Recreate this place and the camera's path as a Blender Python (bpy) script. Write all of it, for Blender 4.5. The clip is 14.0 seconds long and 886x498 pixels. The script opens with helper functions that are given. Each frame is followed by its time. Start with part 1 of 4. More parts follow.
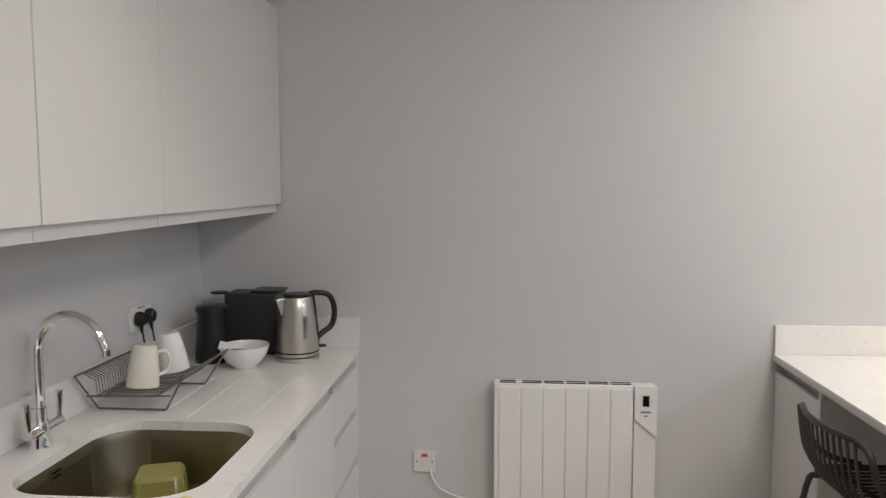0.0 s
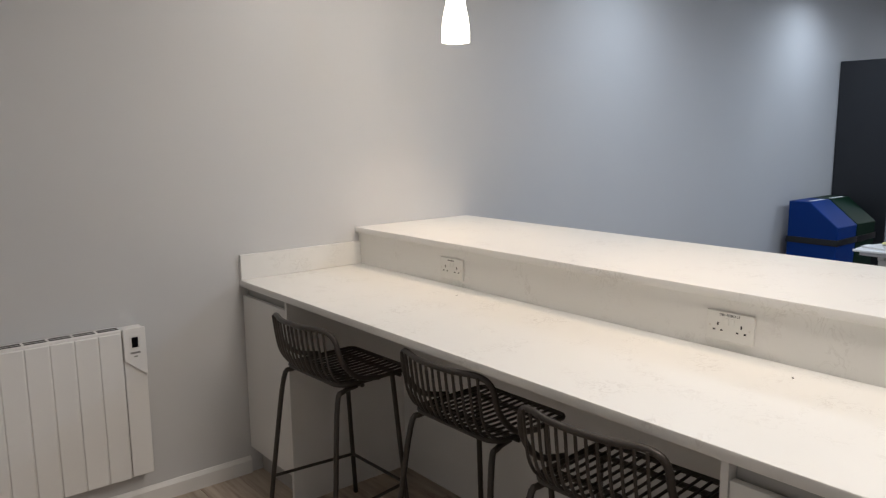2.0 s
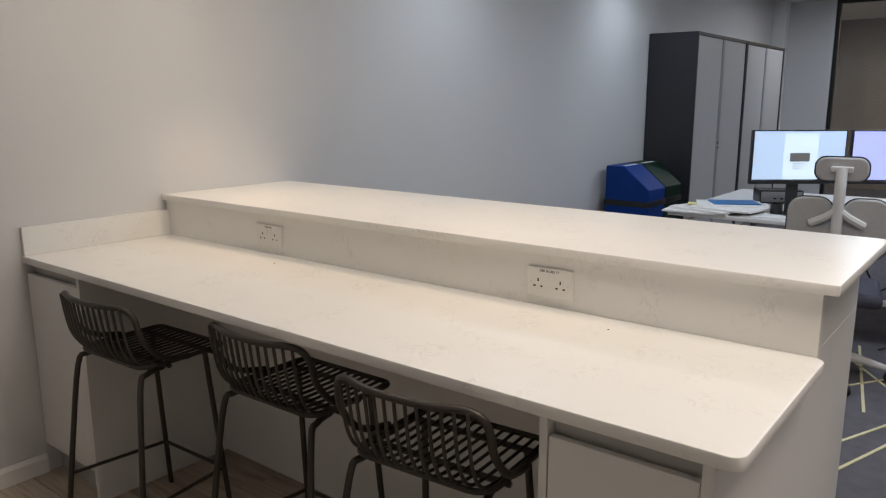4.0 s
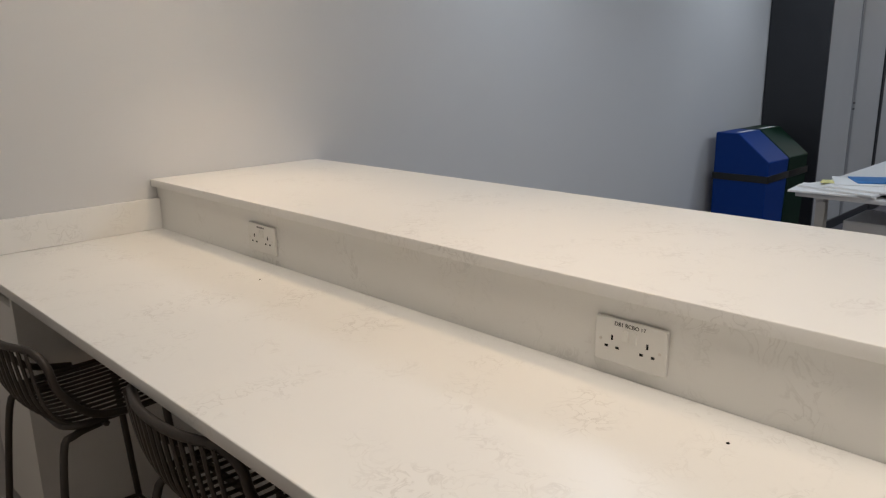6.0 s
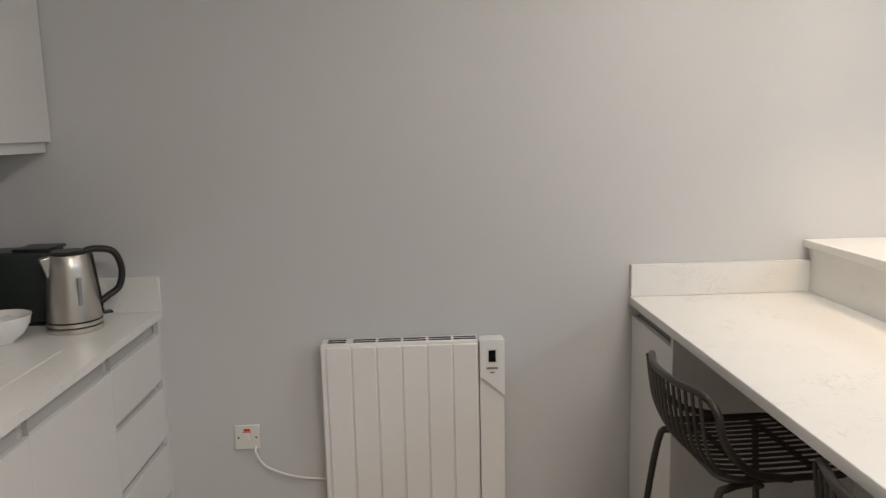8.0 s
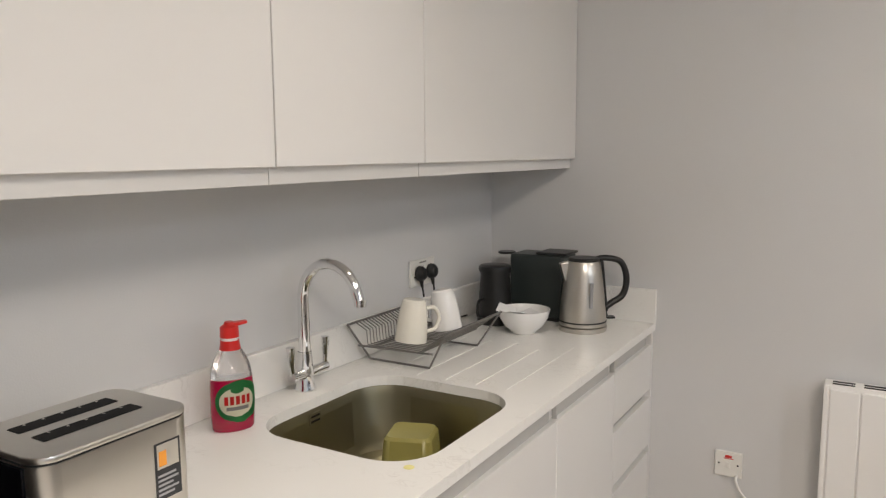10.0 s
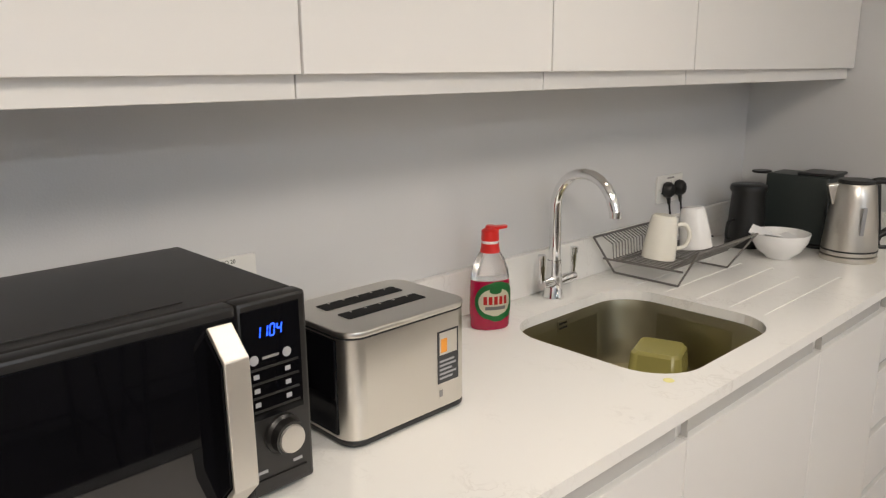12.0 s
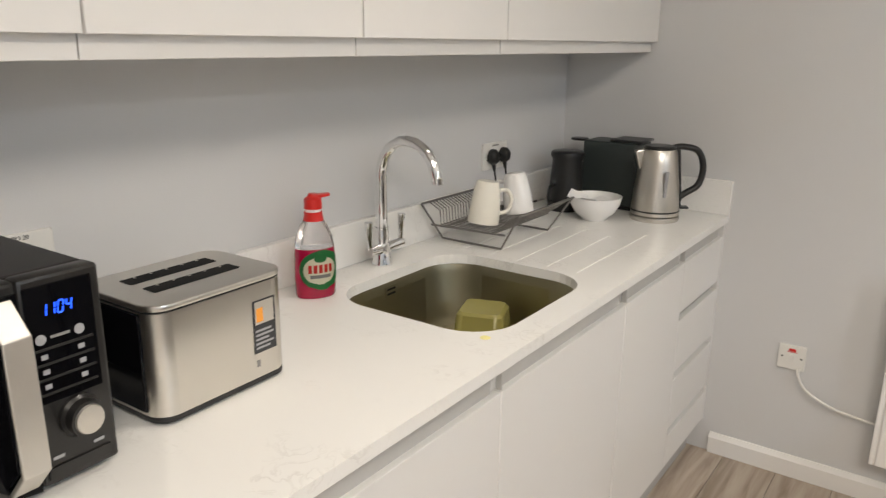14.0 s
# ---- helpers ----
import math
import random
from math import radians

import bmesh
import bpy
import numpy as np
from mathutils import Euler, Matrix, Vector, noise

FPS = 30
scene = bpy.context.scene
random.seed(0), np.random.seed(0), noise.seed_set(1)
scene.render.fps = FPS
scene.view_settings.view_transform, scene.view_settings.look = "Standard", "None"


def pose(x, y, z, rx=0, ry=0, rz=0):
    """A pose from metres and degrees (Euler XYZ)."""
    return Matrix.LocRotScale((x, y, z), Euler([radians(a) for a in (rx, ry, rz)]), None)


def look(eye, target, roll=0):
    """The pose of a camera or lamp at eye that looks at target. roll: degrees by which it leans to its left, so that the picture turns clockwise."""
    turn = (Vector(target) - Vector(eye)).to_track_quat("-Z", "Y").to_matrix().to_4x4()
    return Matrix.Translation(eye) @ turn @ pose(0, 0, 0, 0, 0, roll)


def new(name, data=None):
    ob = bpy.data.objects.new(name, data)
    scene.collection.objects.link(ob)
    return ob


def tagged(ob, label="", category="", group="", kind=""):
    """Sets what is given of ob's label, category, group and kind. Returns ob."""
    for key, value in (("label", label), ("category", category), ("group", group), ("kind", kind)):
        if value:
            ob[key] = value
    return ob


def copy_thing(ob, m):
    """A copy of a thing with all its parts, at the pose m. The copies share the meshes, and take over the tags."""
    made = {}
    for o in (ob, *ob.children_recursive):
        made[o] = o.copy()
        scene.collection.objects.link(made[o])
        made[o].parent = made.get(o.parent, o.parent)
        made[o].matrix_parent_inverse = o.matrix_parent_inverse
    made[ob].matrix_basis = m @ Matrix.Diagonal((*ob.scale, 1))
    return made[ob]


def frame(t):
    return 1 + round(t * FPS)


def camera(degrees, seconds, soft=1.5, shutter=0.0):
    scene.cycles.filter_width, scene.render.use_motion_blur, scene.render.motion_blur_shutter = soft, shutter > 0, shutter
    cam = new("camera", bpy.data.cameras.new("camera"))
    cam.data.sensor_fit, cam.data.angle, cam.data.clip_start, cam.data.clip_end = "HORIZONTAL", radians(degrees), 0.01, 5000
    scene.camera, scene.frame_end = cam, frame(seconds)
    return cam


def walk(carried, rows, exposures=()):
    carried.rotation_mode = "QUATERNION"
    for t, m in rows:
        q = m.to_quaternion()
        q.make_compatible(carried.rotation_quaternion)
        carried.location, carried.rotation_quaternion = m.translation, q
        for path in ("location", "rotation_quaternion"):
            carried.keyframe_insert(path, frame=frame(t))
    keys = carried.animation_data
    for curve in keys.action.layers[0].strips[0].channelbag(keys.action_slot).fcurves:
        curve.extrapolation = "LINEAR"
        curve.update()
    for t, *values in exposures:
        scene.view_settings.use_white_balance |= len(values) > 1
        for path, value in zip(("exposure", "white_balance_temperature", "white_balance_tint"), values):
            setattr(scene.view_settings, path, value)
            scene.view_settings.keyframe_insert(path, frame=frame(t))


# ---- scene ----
cam = camera(61.5, 14.0, soft=1.25, shutter=0.08)
PATH = [
    (0, (1.201, -2.855, 1.532), (1.04, -0.87, 1.356), -0.1),
    (0.5, (1.14, -2.908, 1.53), (1.472, -0.947, 1.321), -0.7),
    (1, (1.039, -2.961, 1.576), (1.758, -1.118, 1.289), -0.3),
    (1.5, (0.965, -2.999, 1.544), (1.98, -1.3, 1.252), -0.5),
    (2, (0.888, -3.029, 1.528), (2.138, -1.501, 1.211), -0.6),
    (2.5, (0.816, -3.056, 1.512), (2.249, -1.703, 1.169), -0.2),
    (3, (0.818, -3.081, 1.503), (2.344, -1.844, 1.128), -0.2),
    (3.2, (0.84, -3.085, 1.478), (2.382, -1.867, 1.105), -0.2),
    (5.3, (1.469, -2.677, 1.463), (2.975, -1.443, 1.003), -0.3),
    (5.5, (1.548, -2.65, 1.453), (3.02, -1.381, 0.983), -0.4),
    (6, (1.718, -2.61, 1.46), (3.073, -1.223, 0.969), -1.0),
    (6.5, (1.765, -2.57, 1.466), (2.92, -1.011, 0.982), -1.7),
    (7, (1.674, -2.523, 1.483), (2.53, -0.77, 1.042), -2.1),
    (7.5, (1.594, -2.47, 1.488), (2.058, -0.562, 1.103), -1.8),
    (8, (1.487, -2.463, 1.461), (1.564, -0.489, 1.148), -1.3),
    (8.5, (1.405, -2.475, 1.489), (1.133, -0.516, 1.192), -0.6),
    (9, (1.343, -2.502, 1.486), (0.767, -0.605, 1.221), -0.4),
    (9.2, (1.334, -2.516, 1.476), (0.646, -0.655, 1.226), -0.3),
    (11.3, (1.241, -2.576, 1.48), (-0.067, -1.11, 1.103), -0.6),
    (11.5, (1.233, -2.59, 1.473), (-0.109, -1.161, 1.072), -0.4),
    (12, (1.217, -2.62, 1.457), (-0.204, -1.292, 0.992), -0.5),
    (12.5, (1.21, -2.647, 1.437), (-0.271, -1.41, 0.91), -0.7),
    (13, (1.2, -2.674, 1.414), (-0.308, -1.497, 0.831), -0.8),
    (13.5, (1.212, -2.657, 1.429), (-0.217, -1.393, 0.832), -0.3),
    (14, (1.272, -2.588, 1.451), (0.161, -1.015, 0.912), 0.7),
]
walk(cam, [(t, look(eye, target, roll)) for t, eye, target, roll in PATH],
     exposures=[(0, -0.1, 6150, 13), (0.5, -0.3, 6200, 13), (1.5, -0.54, 6250, 13), (2.5, -0.64, 6350, 13), (3.2, -0.66, 6500, 14), (5.3, -0.98, 6600, 13), (6.5, -0.9, 6600, 13),
                (7.5, -0.7, 6350, 12), (8.3, -0.1, 6350, 12), (9.0, 0.12, 6450, 13), (11.3, 0.3, 6500, 12), (12.5, 0.33, 6550, 12), (14, 0.36, 6500, 11)])

# ---- light ----
world = bpy.data.worlds.new("world")
scene.world = world
world.use_nodes = True
world.node_tree.nodes["Background"].inputs[0].default_value = (0.02, 0.022, 0.03, 1)
world.node_tree.nodes["Background"].inputs[1].default_value = 0.3
CEIL = 2.78
WARM, NEUTRAL, COOL = (1.0, 0.76, 0.5), (1.0, 0.91, 0.79), (0.76, 0.88, 1.0)


def lamp(kind, x, y, z, power, colour, size=0.1, angle=120, blend=0.6):
    data = bpy.data.lights.new("lamp", kind)
    data.energy, data.color = power, colour
    if kind == "AREA":
        data.shape, data.size = "DISK", size
    else:
        data.shadow_soft_size = size
    if kind == "SPOT":
        data.spot_size, data.spot_blend = radians(angle), blend
    ob = new("lamp", data)
    ob.matrix_world = pose(x, y, z)
    return ob


PENDANTS = [(3.04, -0.5, 1.897), (3.04, -1.6, 1.985)]
KITCHEN_LIGHTS = [(2.5, -0.62), (2.5, -2.0), (2.4, -4.4)]
OFFICE_LIGHTS = [(4.75, -0.65), (7.2, -0.55), (5.2, -3.0), (8.0, -3.0), (10.6, -1.6)]
for px, py, pz in PENDANTS:
    lamp("SPOT", px, py, pz + 0.03, 23, WARM, 0.035, 102, 1.0)
for kx, ky in KITCHEN_LIGHTS:
    lamp("SPOT", kx, ky, CEIL - 0.03, 54 if ky > -1 else 26, NEUTRAL, 0.22, 162 if ky > -1 else 136, 1.0)
# added spot that brightens worktop and sink; no fitting is known there
lamp("SPOT", 0.95, -1.45, CEIL - 0.03, 40, NEUTRAL, 0.12, 96, 1.0)
lamp("AREA", 2.5, -3.3, CEIL - 0.04, 60, NEUTRAL, 1.1)
for ox, oy in OFFICE_LIGHTS:
    if oy > -1:
        lamp("SPOT", ox, oy, CEIL - 0.03, 64, COOL, 0.06, 152, 1.0)
    else:
        lamp("AREA", ox, oy, CEIL - 0.02, 42 if ox > 9 else 52, COOL, 0.3)
lamp("AREA", 13.3, -1.6, 2.7, 30, WARM, 0.2)


# ---- materials ----
def material(name, colour, rough=0.5, metal=0.0, var=0.06, scale=8.0, bump=0.02, fine=120.0, **more):
    m = bpy.data.materials.new(name)
    m.use_nodes = True
    t = m.node_tree
    b = t.nodes["Principled BSDF"]
    b.inputs["Roughness"].default_value, b.inputs["Metallic"].default_value = rough, metal
    for key, value in more.items():
        b.inputs[key.replace("_", " ")].default_value = value
    at = t.nodes.new("ShaderNodeTexCoord")
    n1, n2 = t.nodes.new("ShaderNodeTexNoise"), t.nodes.new("ShaderNodeTexNoise")
    n1.inputs["Scale"].default_value, n1.inputs["Detail"].default_value = scale, 4
    n2.inputs["Scale"].default_value, n2.inputs["Detail"].default_value = fine, 3
    t.links.new(at.outputs["Object"], n1.inputs["Vector"])
    t.links.new(at.outputs["Object"], n2.inputs["Vector"])
    mix = t.nodes.new("ShaderNodeMix")
    mix.data_type = "RGBA"
    mix.inputs[6].default_value = (*[c * (1 - var) for c in colour], 1)
    mix.inputs[7].default_value = (*[min(1, c * (1 + var)) for c in colour], 1)
    t.links.new(n1.outputs["Fac"], mix.inputs[0])
    t.links.new(mix.outputs[2], b.inputs["Base Color"])
    bp = t.nodes.new("ShaderNodeBump")
    bp.inputs["Strength"].default_value, bp.inputs["Distance"].default_value = bump * 10 if bump < 0.1 else 1, 0.001
    t.links.new(n2.outputs["Fac"], bp.inputs["Height"])
    if bump:
        t.links.new(bp.outputs["Normal"], b.inputs["Normal"])
    return m


def ramp(t, source, stops):
    r = t.nodes.new("ShaderNodeValToRGB")
    while len(r.color_ramp.elements) < len(stops):
        r.color_ramp.elements.new(0.5)
    for e, (p, c) in zip(r.color_ramp.elements, stops):
        e.position, e.color = p, (*c, 1)
    t.links.new(source, r.inputs[0])
    return r


def quartz(name, base, vein):
    m = material(name, base, 0.3, 0, 0.02, 3, 0.002, 200)
    t = m.node_tree
    b = t.nodes["Principled BSDF"]
    at = t.nodes["Texture Coordinate"]
    patch, line = t.nodes.new("ShaderNodeTexNoise"), t.nodes.new("ShaderNodeTexNoise")
    patch.inputs["Scale"].default_value, patch.inputs["Detail"].default_value = 7.0, 3
    line.inputs["Scale"].default_value, line.inputs["Detail"].default_value = 22.0, 5
    line.inputs["Distortion"].default_value = 1.4
    for n in (patch, line):
        t.links.new(at.outputs["Object"], n.inputs["Vector"])
    a = ramp(t, patch.outputs["Fac"], [(0.5, (0, 0, 0)), (0.72, (1, 1, 1))])
    c = ramp(t, line.outputs["Fac"], [(0.455, (0, 0, 0)), (0.5, (1, 1, 1)), (0.53, (0, 0, 0))])
    mul = t.nodes.new("ShaderNodeMath")
    mul.operation = "MULTIPLY"
    t.links.new(a.outputs[0], mul.inputs[0])
    t.links.new(c.outputs[0], mul.inputs[1])
    scale = t.nodes.new("ShaderNodeMath")
    scale.operation = "MULTIPLY"
    scale.inputs[1].default_value = 0.4
    t.links.new(mul.outputs[0], scale.inputs[0])
    mix = t.nodes.new("ShaderNodeMix")
    mix.data_type = "RGBA"
    mix.inputs[7].default_value = (*vein, 1)
    t.links.new(b.inputs["Base Color"].links[0].from_socket, mix.inputs[6])
    t.links.new(scale.outputs[0], mix.inputs[0])
    t.links.new(mix.outputs[2], b.inputs["Base Color"])
    return m


def brushed(name, colour, rough, stretch, aniso=0.0):
    m = material(name, colour, rough, 1.0, 0.05, 4, 0.0, 200)
    t = m.node_tree
    b, at = t.nodes["Principled BSDF"], t.nodes["Texture Coordinate"]
    mp, n = t.nodes.new("ShaderNodeMapping"), t.nodes.new("ShaderNodeTexNoise")
    mp.inputs["Scale"].default_value = stretch
    n.inputs["Scale"].default_value, n.inputs["Detail"].default_value = 6, 4
    t.links.new(at.outputs["Object"], mp.inputs["Vector"])
    t.links.new(mp.outputs[0], n.inputs["Vector"])
    r = ramp(t, n.outputs["Fac"], [(0.3, (rough * 0.97,) * 3), (0.7, (min(1, rough * 1.04),) * 3)])
    t.links.new(r.outputs[0], b.inputs["Roughness"])
    return m


def glow(name, colour, strength):
    m = material(name, colour, 0.4, 0, 0.0)
    b = m.node_tree.nodes["Principled BSDF"]
    b.inputs["Emission Color"].default_value, b.inputs["Emission Strength"].default_value = (*colour, 1), strength
    return m


def planks_mat(name):
    m = material(name, (0.3, 0.25, 0.2), 0.45, 0, 0.1, 6, 0.01, 150)
    t = m.node_tree
    b, at = t.nodes["Principled BSDF"], t.nodes["Texture Coordinate"]
    mp, n, info = t.nodes.new("ShaderNodeMapping"), t.nodes.new("ShaderNodeTexNoise"), t.nodes.new("ShaderNodeObjectInfo")
    mp.inputs["Scale"].default_value = (26, 2.2, 1)
    n.inputs["Scale"].default_value, n.inputs["Detail"].default_value, n.inputs["Distortion"].default_value = 1.2, 6, 0.6
    off = t.nodes.new("ShaderNodeVectorMath")
    off.operation = "MULTIPLY_ADD"
    comb = t.nodes.new("ShaderNodeCombineXYZ")
    for i in range(3):
        t.links.new(info.outputs["Random"], comb.inputs[i])
    off.inputs[1].default_value = (37, 53, 0)
    t.links.new(comb.outputs[0], off.inputs[0])
    t.links.new(at.outputs["Object"], off.inputs[2])
    t.links.new(off.outputs[0], mp.inputs["Vector"])
    t.links.new(mp.outputs[0], n.inputs["Vector"])
    r = ramp(t, n.outputs["Fac"], [(0.3, (0.23, 0.18, 0.135)), (0.5, (0.37, 0.305, 0.245)), (0.7, (0.46, 0.4, 0.335))])
    hsv = t.nodes.new("ShaderNodeHueSaturation")
    val = t.nodes.new("ShaderNodeMapRange")
    val.inputs[3].default_value, val.inputs[4].default_value = 0.8, 1.15
    t.links.new(info.outputs["Random"], val.inputs[0])
    t.links.new(val.outputs[0], hsv.inputs["Value"])
    t.links.new(r.outputs[0], hsv.inputs["Color"])
    t.links.new(hsv.outputs[0], b.inputs["Base Color"])
    return m


WALL = material("wall_paint", (0.62, 0.62, 0.62), 0.62, 0, 0.025, 1.7, 0.03, 260)
CEILING = material("ceiling_paint", (0.8, 0.8, 0.79), 0.8, 0, 0.02)
TRIM = material("white_gloss_paint", (0.78, 0.77, 0.75), 0.35, 0, 0.02)
UNIT = material("matt_white_lacquer", (0.72, 0.71, 0.69), 0.42, 0, 0.015, 2, 0.004)
RAIL = material("grey_handle_rail", (0.46, 0.45, 0.43), 0.45, 0, 0.03)
PLINTH = material("plinth_grey", (0.4, 0.39, 0.38), 0.5, 0, 0.03)
QUARTZ = quartz("white_quartz", (0.8, 0.79, 0.76), (0.4, 0.37, 0.33))
PLANK = planks_mat("oak_vinyl_plank")
SUBFLOOR = material("plank_joint", (0.08, 0.065, 0.05), 0.8)
CARPET = material("grey_carpet", (0.1, 0.095, 0.11), 0.95, 0, 0.35, 14, 0.09, 300)
CARPET_LINE = material("pale_yellow_carpet_line", (0.62, 0.58, 0.36), 0.95, 0, 0.15, 40)
CHROME = material("polished_chrome", (0.86, 0.86, 0.86), 0.06, 1.0, 0.01, bump=0.0)
STEEL = brushed("brushed_steel", (0.66, 0.63, 0.58), 0.3, (20, 0.6, 90))
STEEL_TALL = brushed("brushed_steel_upright", (0.6, 0.57, 0.52), 0.32, (70, 70, 0.8))
# sink steel: warm reflections are put into the dark olive base colour
SINK_REFLECT_STEEL = brushed("satin_sink_steel_warm_reflection", (0.35, 0.325, 0.235), 0.36, (3, 3, 0.6))
WIRE = material("grey_coated_wire", (0.2, 0.19, 0.18), 0.4, 0.6, 0.1)
STOOL = material("dark_bronze_powder_coat", (0.05, 0.042, 0.037), 0.42, 0.35, 0.12, 20, 0.02, 500)
BLACK = material("black_plastic", (0.012, 0.012, 0.012), 0.35, 0, 0.1, 20, 0.01, 300)
BLACK_GLASS = material("black_glass", (0.003, 0.003, 0.004), 0.04, 0, 0.0, bump=0.0, Specular_IOR_Level=0.16)
CHARCOAL = material("charcoal_plastic", (0.016, 0.015, 0.014), 0.3, 0, 0.08, 15, 0.01, 400)
MW_TOP = material("charcoal_painted_steel", (0.02, 0.018, 0.017), 0.42, 0.1, 0.12, 10, 0.03, 600)
MW_BAND = material("dark_grey_door_band", (0.026, 0.024, 0.0225), 0.32, 0, 0.05)
SILVER = material("satin_silver", (0.68, 0.645, 0.59), 0.42, 0.9, 0.04, 20)
CERAMIC = material("cream_glazed_ceramic", (0.8, 0.77, 0.68), 0.18, 0, 0.02)
CHINA = material("white_glazed_china", (0.85, 0.84, 0.82), 0.15, 0, 0.02)
PAPER = material("white_paper", (0.8, 0.8, 0.79), 0.8, 0, 0.05, 20)
GREEN_CASE = material("dark_green_plastic", (0.03, 0.038, 0.036), 0.4, 0, 0.1, 12)
PLATE = material("white_socket_plastic", (0.76, 0.75, 0.71), 0.3, 0, 0.02)
DARK = material("dark_hole", (0.008, 0.008, 0.008), 0.7, Specular_IOR_Level=0.2)
RED = material("red_plastic", (0.62, 0.02, 0.015), 0.3)
RADIATOR = material("white_enamel", (0.83, 0.82, 0.8), 0.32, 0, 0.015)
GREY_TEXT = material("grey_print", (0.25, 0.24, 0.23), 0.6)
PALE_TEXT = material("pale_print", (0.36, 0.36, 0.37), 0.5)
LIQUID = material("crimson_detergent", (0.4, 0.004, 0.045), 0.12, 0, 0.03, Transmission_Weight=0.25)
CLEAR = material("clear_plastic", (0.95, 0.93, 0.93), 0.08, 0, 0.0, bump=0.0, Transmission_Weight=0.92)
GLASS = material("clear_glass", (0.9, 0.92, 0.92), 0.02, 0, 0.0, bump=0.0, Transmission_Weight=0.97)
TUB = material("yellow_tinted_plastic", (0.52, 0.47, 0.15), 0.26, 0, 0.06, 20, Transmission_Weight=0.45)
LABEL_GREEN = material("green_label", (0.02, 0.2, 0.05), 0.4)
LABEL_CREAM = material("cream_label", (0.8, 0.76, 0.6), 0.4)
ORANGE = material("toast_orange_print", (0.8, 0.32, 0.04), 0.5)
STICKER = material("dark_sticker", (0.03, 0.03, 0.032), 0.4)
CUP_BODY = material("dark_grey_steel_sheet", (0.028, 0.03, 0.035), 0.45, 0.2, 0.06)
TAMBOUR = material("grey_tambour", (0.45, 0.45, 0.45), 0.5, 0, 0.03)
TAMBOUR_EDGE = material("grey_tambour_edge", (0.32, 0.32, 0.33), 0.4, 0.2)
BLUE_BIN = material("blue_bin_plastic", (0.001, 0.035, 0.21), 0.5, 0, 0.06, Specular_IOR_Level=0.2)
GREEN_BIN = material("dark_green_bin_plastic", (0.002, 0.02, 0.009), 0.5, 0, 0.06, Specular_IOR_Level=0.2)
DESK = material("white_melamine", (0.7, 0.7, 0.7), 0.4, 0, 0.02)
CHAIR_GREY = material("light_grey_chair_plastic", (0.6, 0.6, 0.59), 0.45, 0, 0.04)
MESH_GREY = material("grey_mesh_fabric", (0.4, 0.4, 0.4), 0.85, 0, 0.1, 60, 0.08, 600)
SEAT_DARK = material("dark_seat_fabric", (0.05, 0.05, 0.07), 0.9, 0, 0.2, 60)
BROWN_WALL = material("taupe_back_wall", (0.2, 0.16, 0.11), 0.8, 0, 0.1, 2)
BLUE_COVER = material("blue_cover", (0.02, 0.22, 0.6), 0.4)
YELLOW_NOTE = material("yellow_note", (0.75, 0.7, 0.3), 0.8)
SCREEN_BLUE = glow("lit_screen", (0.58, 0.76, 1.0), 0.72)
SCREEN_WHITE = glow("lit_page", (0.72, 0.88, 1.0), 0.95)
SCREEN_LILAC = glow("lit_lilac_screen", (0.5, 0.56, 1.0), 0.85)
DIGIT = glow("blue_digits", (0.015, 0.09, 1.0), 1.5)
SHADE = glow("lit_opal_glass", (1.0, 0.88, 0.7), 9.0)
LIGHT_DISC = glow("lit_diffuser", (1.0, 0.95, 0.9), 6.0)


# ---- building helpers ----
def finish(name, bm, mat, smooth=False):
    bmesh.ops.recalc_face_normals(bm, faces=bm.faces)
    me = bpy.data.meshes.new(name)
    bm.to_mesh(me)
    bm.free()
    me.materials.append(mat)
    if smooth:
        me.shade_smooth()
        me.set_sharp_from_angle(angle=radians(38))
        total = sum(p.area for p in me.polygons)
        for p in me.polygons:
            if p.area > 0.04 * total:
                p.use_smooth = False
    return me


def part(name, bm, mat, parent, label="", smooth=True):
    ob = new(name, finish(name, bm, mat, smooth))
    ob.parent = parent
    return tagged(ob, label)


def thing(name, label, category, at=(0, 0, 0), rz=0, group="", kind=""):
    ob = new(name)
    ob.empty_display_size = 0.05
    ob.matrix_world = pose(*at, 0, 0, rz)
    return tagged(ob, label, category, group, kind)


def solid(name, bm, mat, label, category, at=(0, 0, 0), rz=0, group="", kind="", smooth=True):
    ob = new(name, finish(name, bm, mat, smooth))
    ob.matrix_world = pose(*at, 0, 0, rz)
    return tagged(ob, label, category, group, kind)


def box(x0, x1, y0, y1, z0, z1, bevel=0.0, seg=2, bm=None):
    b = bmesh.new()
    bmesh.ops.create_cube(b, size=1)
    for v in b.verts:
        v.co = (x0 + (v.co.x + 0.5) * (x1 - x0), y0 + (v.co.y + 0.5) * (y1 - y0), z0 + (v.co.z + 0.5) * (z1 - z0))
    if bevel:
        bmesh.ops.bevel(b, geom=b.edges[:], offset=bevel, segments=seg, affect="EDGES", profile=0.5)
    return join(bm, b)


def join(bm, b):
    if bm is None:
        return b
    me = bpy.data.meshes.new("tmp")
    b.to_mesh(me)
    b.free()
    bm.from_mesh(me)
    bpy.data.meshes.remove(me)
    return bm


